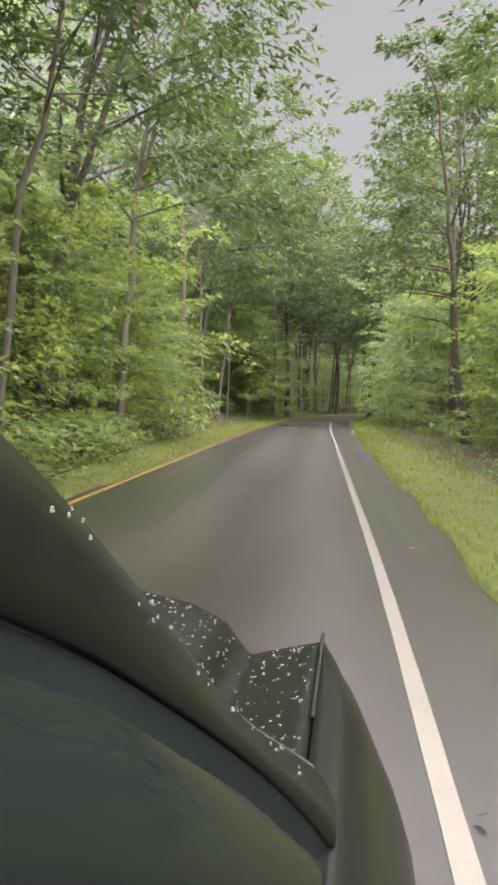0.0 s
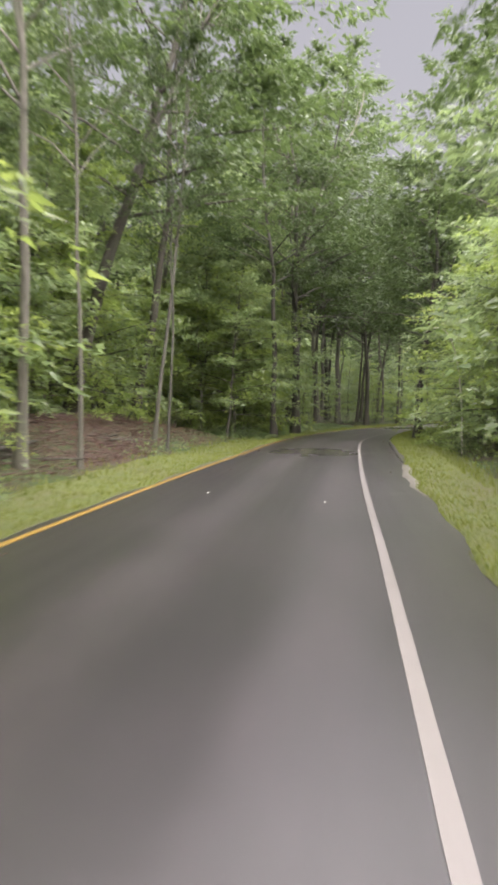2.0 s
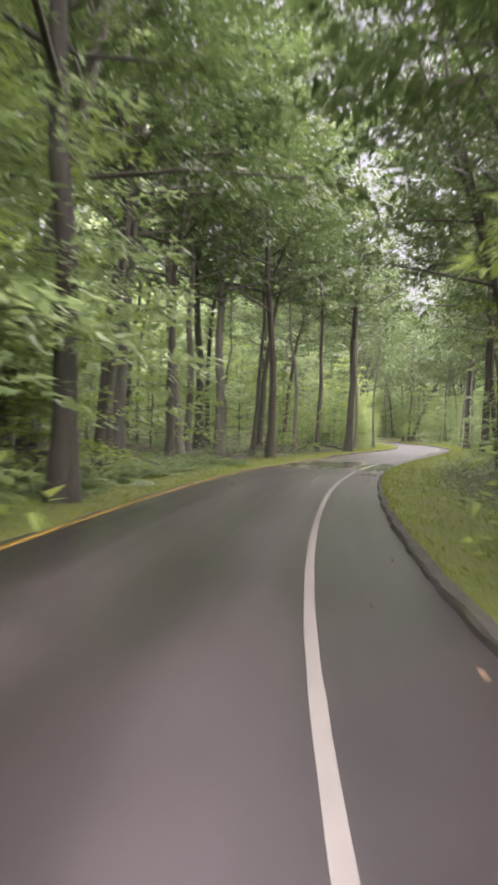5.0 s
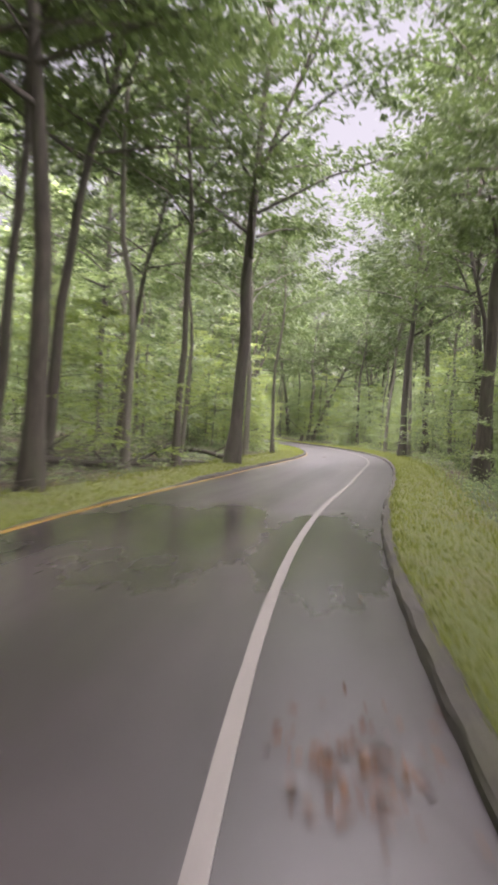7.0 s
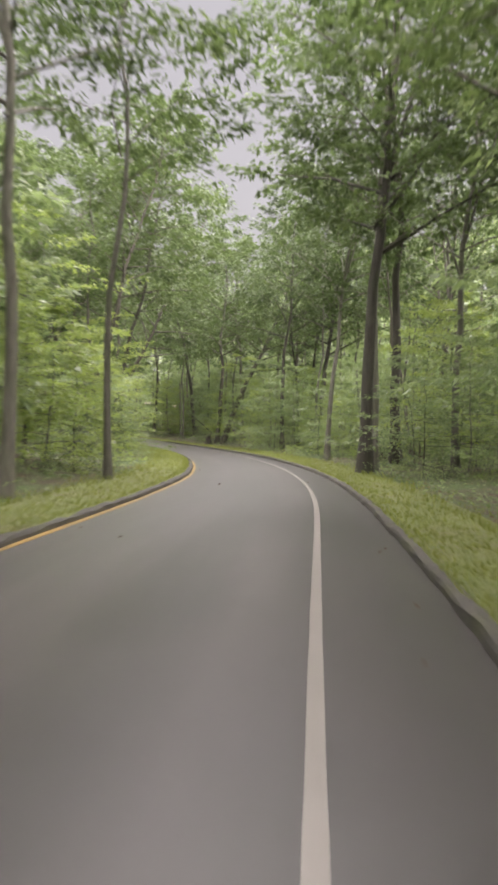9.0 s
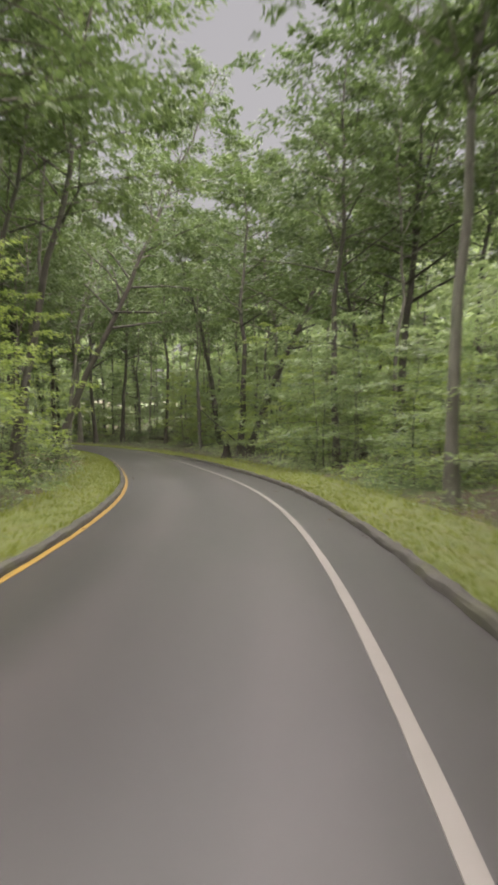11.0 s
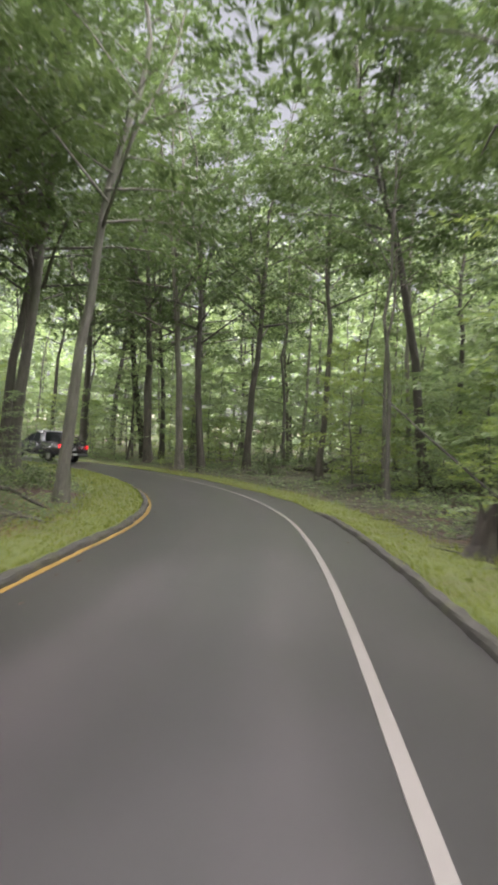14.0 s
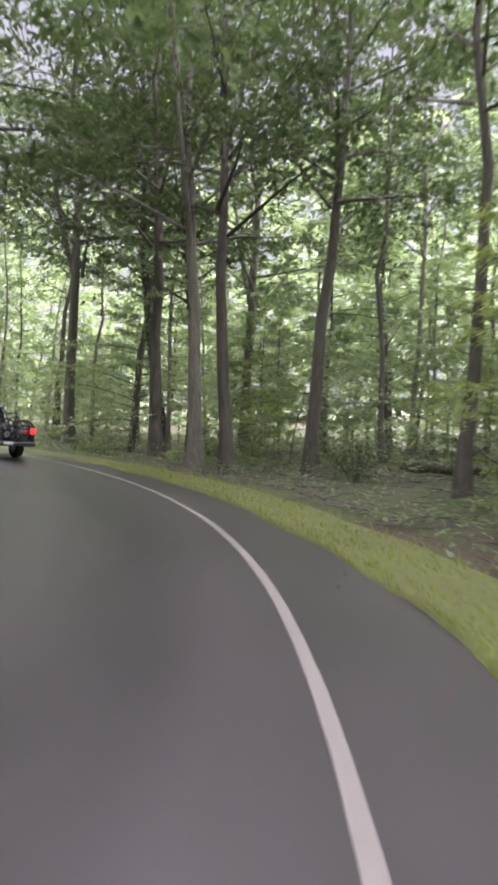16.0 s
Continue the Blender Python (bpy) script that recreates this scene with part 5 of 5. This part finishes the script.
def lathe(name, profile, x, y, z, material, parent, sides=28, label=""):
    """A ring about an axis along x: profile points are (sideways, radius)."""
    ang = np.linspace(0, 2 * np.pi, sides, endpoint=False)
    bm = bmesh.new()
    rows = [[bm.verts.new((x + a, y + r * math.cos(t), z + r * math.sin(t))) for t in ang] for a, r in profile]
    for p, q in zip(rows, rows[1:] + rows[:1]):
        for i in range(sides):
            bm.faces.new([p[i], p[(i + 1) % sides], q[(i + 1) % sides], q[i]])
    bmesh.ops.recalc_face_normals(bm, faces=bm.faces)
    return part(name, bm, material, parent, label, True)


def rod(name, points, radius, material, parent, sides=6, label=""):
    v, f = tube(points, [radius] * len(points), sides)
    ob = new(name, soup(name, v, f, [material], smooth=True))
    ob.parent = parent
    return tagged(ob, label)


def wheel(x, y, parent, out):
    tyre = lathe("wheel", [(-0.12, 0.24), (-0.13, 0.36), (-0.09, 0.385), (0.09, 0.385), (0.13, 0.36), (0.12, 0.24)], x, y, 0.385, M_TYRE, parent, label="black rubber tyre")
    lathe("rim", [(-0.1, 0.02), (-0.1, 0.235), (0.1 * out, 0.245), (0.06 * out, 0.2), (0.05 * out, 0.06), (0.09 * out, 0.05), (0.09 * out, 0.02)], x, y, 0.385, M_RIM, tyre, label="grey alloy rim")


def pickup(name, paint, roof_paint, lit):
    """A double-cab pickup. Its tail is at y = 0 and its nose at y = 5.4; the ground is z = 0."""
    car = new(name)

    def ring(y, w, zb, zt, crown):
        half = [(0.55 * w, zb), (0.93 * w, zb + 0.02), (w, zb + 0.12), (1.0 * w, 0.5 * (zb + zt)), (0.985 * w, zt - 0.1), (0.93 * w, zt - 0.015), (0.72 * w, zt + 0.35 * crown), (0.6 * w, zt + crown), (0.25 * w, zt + 1.1 * crown)]
        pts = half + [(-a, b) for a, b in half[::-1]]
        return [(a, y, b) for a, b in pts]

    loft("body", [ring(1.92, 0.93, 0.42, 1.04, 0.0), ring(2.0, 0.95, 0.36, 1.06, 0.0), ring(3.2, 0.955, 0.34, 1.04, 0.0), ring(3.9, 0.955, 0.36, 1.04, 0.02), ring(4.15, 0.955, 0.4, 1.03, 0.08),
                  ring(4.7, 0.95, 0.42, 1.0, 0.085), ring(5.1, 0.93, 0.42, 0.96, 0.075), ring(5.3, 0.88, 0.44, 0.9, 0.05), ring(5.4, 0.8, 0.5, 0.8, 0.02)], paint, car)
    # open bed: floor, two sides, tailgate
    box("bed_floor", (-0.86, 0.06, 0.62), (0.86, 1.93, 0.7), M_TRIM, car, 0.01)
    for sx in (-1, 1):
        a, b = sorted((sx * 0.955, sx * 0.8))
        box("bed_side", (a, 0.02, 0.5), (b, 1.95, 1.12), paint, car, 0.04)
        box("bed_rail", (min(sx * 0.93, sx * 0.82), 0.04, 1.115), (max(sx * 0.93, sx * 0.82), 1.9, 1.14), M_TRIM, car, 0.01)
        light = box("tail_light", (min(sx * 0.965, sx * 0.79), -0.035, 0.84), (max(sx * 0.965, sx * 0.81), 0.09, 1.06), M_RED if lit else M_TRIM, car, 0.03, "glowing red tail lamp" if lit else "")
        box("lens_divider", (min(sx * 0.94, sx * 0.81), -0.045, 0.85), (max(sx * 0.94, sx * 0.81), -0.03, 0.87), M_TRIM, light, 0.004)
        box("headlight", (min(sx * 0.86, sx * 0.55), 5.16, 0.74), (max(sx * 0.86, sx * 0.55), 5.36, 0.9), M_LENS, car, 0.04)
        box("wheel_flare", (min(sx * 0.93, sx * 1.0), 4.0, 0.74), (max(sx * 0.93, sx * 1.0), 5.0, 0.9), paint, car, 0.035, taper=(1, 0.62))
        box("wheel_flare", (min(sx * 0.93, sx * 1.0), 0.65, 0.74), (max(sx * 0.93, sx * 1.0), 1.65, 0.9), paint, car, 0.035, taper=(1, 0.62))
        box("mirror", (min(sx * 0.98, sx * 1.16), 3.3, 1.06), (max(sx * 0.98, sx * 1.16), 3.44, 1.24), M_TRIM, car, 0.05)
        box("side_step", (min(sx * 0.9, sx * 1.02), 2.0, 0.36), (max(sx * 0.9, sx * 1.02), 3.9, 0.42), M_TRIM, car, 0.02)
        for y0, y1 in ((2.06, 2.9), (2.94, 3.84)):
            door = box("door", (min(sx * 0.94, sx * 0.968), y0, 0.44), (max(sx * 0.94, sx * 0.968), y1, 1.0), paint, car, 0.012)
            box("door_handle", (min(sx * 0.965, sx * 0.99), y0 + 0.06, 0.86), (max(sx * 0.965, sx * 0.99), y0 + 0.24, 0.9), M_CHROME, door, 0.01)
        wheel(sx * 0.8, 1.15, car, sx)
        wheel(sx * 0.8, 4.5, car, sx)
    gate = box("tailgate", (-0.79, -0.01, 0.56), (0.79, 0.08, 1.1), paint, car, 0.025)
    box("gate_handle", (-0.13, -0.03, 0.9), (0.13, 0.0, 0.97), M_TRIM, gate, 0.01)
    bumper = box("rear_bumper", (-0.93, -0.16, 0.44), (0.93, 0.05, 0.6), M_CHROME, car, 0.04)
    box("number_plate", (-0.16, -0.175, 0.46), (0.16, -0.155, 0.58), M_BAR, bumper, 0.006, "plain white plate")
    box("front_bumper", (-0.9, 5.3, 0.4), (0.9, 5.46, 0.58), M_TRIM, car, 0.05)
    grille = box("grille", (-0.52, 5.34, 0.6), (0.52, 5.44, 0.88), M_TRIM, car, 0.03)
    for k in range(4):
        box("grille_bar", (-0.5, 5.43, 0.63 + 0.065 * k), (0.5, 5.455, 0.65 + 0.065 * k), M_CHROME, grille, 0.006)
    # cab
    def plan(z, w, y0, y1):
        c = 0.1
        return [(-w + c, y0, z), (w - c, y0, z), (w, y0 + c, z), (w, y1 - c, z), (w - c, y1, z), (0.0, y1 + 0.1, z), (-w + c, y1, z), (-w, y1 - c, z), (-w, y0 + c, z), (0.0, y0, z)][:9]

    loft("cab", [plan(0.98, 0.915, 1.95, 4.02), plan(1.1, 0.9, 1.97, 3.86), plan(1.55, 0.77, 2.06, 3.25), plan(1.72, 0.71, 2.12, 3.02)], paint, car)
    loft("roof", [plan(1.715, 0.72, 2.1, 3.04), plan(1.77, 0.69, 2.16, 2.96), plan(1.8, 0.58, 2.3, 2.8)], roof_paint, car, "roof with the sky's sheen in its pale colour" if roof_paint is M_ROOF else "")
    pane("rear_window", [(-0.68, 1.975, 1.14), (0.68, 1.975, 1.14), (0.6, 2.09, 1.66), (-0.6, 2.09, 1.66)], M_GLASS, car)
    pane("windscreen", [(0.72, 3.83, 1.12), (0.0, 3.97, 1.12), (0.0, 3.15, 1.69), (0.58, 3.05, 1.69)], M_GLASS, car)
    pane("windscreen", [(0.0, 3.97, 1.12), (-0.72, 3.83, 1.12), (-0.58, 3.05, 1.69), (0.0, 3.15, 1.69)], M_GLASS, car)
    for sx in (-1, 1):
        for y0, y1, y2, y3 in ((2.2, 2.88, 2.86, 2.3), (2.96, 3.66, 3.06, 2.95)):
            cs = [(sx * 0.9, y0, 1.12), (sx * 0.9, y1, 1.12), (sx * 0.735, y2, 1.64), (sx * 0.735, y3, 1.64)]
            pane("side_window", cs if sx > 0 else cs[::-1], M_GLASS, car)
        rod("pillar", [(sx * 0.86, 3.93, 1.05), (sx * 0.8, 3.5, 1.38), (sx * 0.69, 3.0, 1.73)], 0.035, M_TRIM, car, 8)
        rod("hood_seam", [(sx * 0.72, 5.22, 0.955), (sx * 0.74, 4.7, 1.02), (sx * 0.78, 4.2, 1.045)], 0.008, M_TRIM, car, 6)
    box("cowl", (-0.8, 3.86, 1.04), (0.8, 4.12, 1.075), M_TRIM, car, 0.02)
    for x0 in (-0.62, -0.05):
        rod("wiper", [(x0, 4.02, 1.1), (x0 + 0.1, 3.9, 1.13), (x0 + 0.5, 3.84, 1.15)], 0.012, M_TRIM, car, 5)
    return car


def bicycle(name):
    """A mountain bicycle: two wheels, frame, fork, handlebar, saddle, cranks. It stands along x at y = 0."""
    bike = new(name)
    for x0 in (-0.54, 0.54):
        ang = np.linspace(0, 2 * np.pi, 33)
        tyre = rod("bike_wheel", np.stack([x0 + 0.34 * np.cos(ang), 0 * ang, 0.35 + 0.34 * np.sin(ang)], -1), 0.026, M_TYRE, bike, 6)
        for k in range(6):
            t = k * math.pi / 6
            rod("spoke", [(x0 - 0.33 * math.cos(t), 0, 0.35 - 0.33 * math.sin(t)), (x0 + 0.33 * math.cos(t), 0, 0.35 + 0.33 * math.sin(t))], 0.004, M_RIM, tyre, 3)
    crank, seat, head, rear, front = (-0.1, 0, 0.33), (-0.22, 0, 0.82), (0.36, 0, 0.86), (-0.54, 0, 0.35), (0.54, 0, 0.35)
    for a, b in ((crank, seat), (seat, head), (crank, head), (rear, crank), (rear, seat)):
        rod("frame_tube", [a, b], 0.019, M_OWN, bike)
    rod("fork", [front, (0.4, 0, 0.74), (0.34, 0, 0.98)], 0.02, M_TRIM, bike)
    rod("handlebar", [(0.3, -0.34, 1.0), (0.35, -0.1, 0.98), (0.35, 0.1, 0.98), (0.3, 0.34, 1.0)], 0.014, M_TRIM, bike)
    rod("seat_post", [seat, (-0.26, 0, 0.97)], 0.014, M_RIM, bike)
    box("saddle", (-0.4, -0.07, 0.96), (-0.13, 0.07, 1.02), M_TRIM, bike, 0.03)
    lathe("chainring", [(-0.004, 0.03), (-0.004, 0.09), (0.004, 0.09), (0.004, 0.03)], 0, 0, 0, M_RIM, bike, 16).matrix_basis = pose(-0.1, 0.04, 0.33, 0, 0, 90)
    return bike


# the pickup ahead, where the road swings left up the slope
ts = 206.2
at, ahead = on_road(np.array([ts]), np.array([-1.5]))[0], on_road(np.array([ts + 5.0]), np.array([-1.5]))[0]
yaw = math.degrees(math.atan2(-(ahead[0] - at[0]), ahead[1] - at[1]))
grade = math.degrees(math.atan2(ahead[2] - at[2], 5.0))
TRUCK = pose(at[0], at[1], at[2] + 0.008, 0, 0, yaw) @ pose(0, 0, 0, grade)
truck = tagged(pickup("pickup_truck", M_PAINT, M_ROOF, True), "dark grey pickup truck with pale roof and glowing tail lamps", "pickup truck")
truck.matrix_basis = TRUCK
bike = tagged(bicycle("bicycle"), "dark bicycle hung over the tailgate of a pickup", "bicycle", "bicycles on the tailgate")
bike.matrix_basis = TRUCK @ pose(0.12, -0.1, 0.5, -6, 0, 3) @ pose(0, 0, 0, 0, -12, 0)
copy_thing(bike, TRUCK @ pose(-0.18, -0.26, 0.5, -8, 0, 182) @ pose(0, 0, 0, 0, 10, 0))

# the car that carries the camera, where the drive begins
HOOD_X = [0.0, 0.36, 0.55, 0.625, 0.672, 0.72, 0.83]
HOOD_Z = [1.212, 1.203, 1.168, 1.132, 1.066, 1.08, 1.112]


def hood_z(x, y):
    """Height of the hood: a raised middle, a fold to each side, then up to the fender; it drops towards the nose."""
    nose = np.clip((y - 5.22) / 0.16, 0, 1)
    return np.interp(np.abs(x), HOOD_X, HOOD_Z) + 0.02 * (5.2 - y) - 0.05 * nose**2


def shell(name, us, vs, place, depth, material, parent, label=""):
    """A bent sheet over a grid of two parameters with its rim turned down."""
    bm = bmesh.new()
    rows = [[bm.verts.new(place(u, v)) for u in us] for v in vs]
    for p, q in zip(rows, rows[1:]):
        for i in range(len(us) - 1):
            bm.faces.new([p[i], p[i + 1], q[i + 1], q[i]])
    rim = [e for e in bm.edges if e.is_boundary]
    made = bmesh.ops.extrude_edge_only(bm, edges=rim)["geom"]
    for g in made:
        if isinstance(g, bmesh.types.BMVert):
            g.co.z -= depth
    bmesh.ops.recalc_face_normals(bm, faces=bm.faces)
    return part(name, bm, material, parent, label, True)


def along(points, t):
    """A place on a smooth curve through a few points, t from 0 to 1."""
    p = np.array(points, float)
    p = np.vstack([2 * p[0] - p[1], p, 2 * p[-1] - p[-2]])
    f = t * (len(p) - 3)
    k = min(int(f), len(p) - 4)
    u, (a, b, c, d) = f - k, p[k : k + 4]
    return 0.5 * (2 * b + (c - a) * u + (2 * a - 5 * b + 4 * c - d) * u**2 + (3 * b - a - 3 * c + d) * u**3)


# foot of the windscreen pillar: its crest and its lower edge
CREST = [(0.63, 3.9, 1.7), (0.668, 4.14, 1.57), (0.69, 4.35, 1.43), (0.752, 4.55, 1.232), (0.868, 4.677, 1.085), (0.9, 4.68, 0.96)]
BELT = [(0.672, 3.86, 1.585), (0.708, 4.08, 1.472), (0.745, 4.19, 1.4), (0.815, 4.38, 1.245), (0.872, 4.47, 1.13), (0.902, 4.53, 1.02)]


def own_front(car):
    """What the driver's side of the lens sees of its own car: hood, fenders, the foot of the windscreen pillar, the side glass."""
    shell("hood", np.linspace(-0.831, 0.831, 65), np.linspace(4.2, 5.38, 22), lambda x, y: (x, y - 0.1 * abs(x) ** 3, float(hood_z(x, y))), 0.09, M_OWN, car, "wet black hood with a raised middle")
    for sx in (-1, 1):
        fx, fz = [0.0, 0.25, 0.45, 0.62, 0.8, 0.92, 1.0], [0.0, -0.004, -0.03, -0.085, -0.15, -0.22, -0.33]

        def skin(u, y, sx=sx):
            nose = max(0.0, (y - 4.95) / 0.4)
            wide = 0.165 * (1 - 0.55 * nose**1.6)
            return (sx * (0.835 + wide * u), y - 0.1, float(hood_z(0.83, y - 0.043)) + 0.002 + float(np.interp(u, fx, fz)) * (1 + 0.4 * nose) - 0.05 * nose**2 * min(1.0, 3 * u))

        fender = shell("fender", np.linspace(0, 1, 13), np.linspace(4.3, 5.4, 20), skin, 0.12, M_OWN, car)
        rod("shut_line", [(sx * 0.833, 5.24, 1.113), (sx * 0.833, 5.05, 1.117), (sx * 0.833, 4.8, 1.121)], 0.0035, M_TRIM, fender, 6)
        pillar, glass, edge = [], [], []
        for t in np.linspace(0, 1, 26):
            c, b = along(CREST, t), along(BELT, t)
            m = 0.5 * (c + b) + np.array([0.022, 0, 0.0]) * (1 - 0.6 * t)
            ring = [c + [-0.012, 0.015, -0.012], c, 0.75 * c + 0.25 * b + 0.6 * (m - 0.5 * (c + b)), m, 0.3 * c + 0.7 * b + 0.5 * (m - 0.5 * (c + b)), b, b + [-0.03, 0.01, 0.0], c + [-0.13, 0.03, -0.1]]
            pillar.append([(sx * p[0], p[1], p[2]) for p in ring])
            g = b + [-0.006, -0.004, -0.002]
            low = g + np.array([0.045, -0.06, -0.15])
            glass.append([(sx * p[0], p[1], p[2]) for p in (g, 0.5 * (g + low) + [0.012, 0, 0], low, low + [-0.02, 0, 0], g + [-0.02, 0, 0])])
            edge.append((sx * low[0], low[1] - 0.003, low[2]))
        post = loft("windscreen_pillar", pillar, M_OWN, car, "wet black windscreen pillar with beads of rain")
        # Highlight on the pillar crest, put in as a thin strip of paler paint.
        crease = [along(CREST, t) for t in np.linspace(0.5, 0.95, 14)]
        rod("crest_highlight", [(sx * (p[0] + 0.002), p[1] - 0.003, p[2] - 0.002) for p in crease], 0.0035, M_PAINT, post, 5, "pale strip standing in for the highlight on the crest")
        loft("side_glass", glass, M_GLASS, car, "dark tinted side window")
        rod("window_trim", edge, 0.011, M_TRIM, car, 6)


h0 = math.degrees(math.atan2(-0.72, 5.45))
OWN = pose(0, 0, 0.008, 0, 0, h0) @ pose(-0.9, -3.7, 0)
own = tagged(pickup("dark_pickup", M_OWN, M_OWN, False), "black wet pickup standing on the road, beaded with raindrops", "pickup truck")
own_front(own)
own.matrix_basis = OWN


def raindrops():
    """Beads of water on the hood and the fender tops."""
    r = np.random.default_rng(8)
    n, k = 2400, 6
    v, f = [], []
    for i in range(n):
        x, y = r.uniform(-0.82, 0.82), r.uniform(4.45, 5.26)
        z = float(hood_z(x, y))
        y -= 0.1 * abs(x) ** 3
        q = 0.0016 + 0.0032 * r.random() ** 2
        ang = np.linspace(0, 6.2832, k, endpoint=False)
        if i % 90 == 0:
            t, e = r.uniform(0.1, 0.7), r.uniform(0.08, 0.6)
            p = (1 - e) * along(CREST, t) + e * along(BELT, t) + [0.022 * 4 * e * (1 - e) * (1 - 0.6 * t), 0, 0.002]
            x, y, z, q = p[0], p[1], p[2], 0.6 * q
        b = len(v)
        v += [(x + q * math.cos(t), y + q * math.sin(t), z - 0.003) for t in ang] + [(x + 0.7 * q * math.cos(t), y + 0.7 * q * math.sin(t), z + 0.4 * q) for t in ang] + [(x, y, z + 0.6 * q)]
        f += [[b + j, b + (j + 1) % k, b + k + (j + 1) % k, b + k + j] for j in range(k)] + [[b + k + j, b + k + (j + 1) % k, b + 2 * k, b + 2 * k] for j in range(k)]
    q4 = np.array([t for t in f if t[2] != t[3]])
    q3 = np.array([t[:3] for t in f if t[2] == t[3]])
    return new("raindrops", soup("raindrops", np.array(v), [q4, q3], [M_DROP], smooth=True))


drops = raindrops()
drops.parent = own
tagged(drops, "clear beads of rain", kind="stuff")
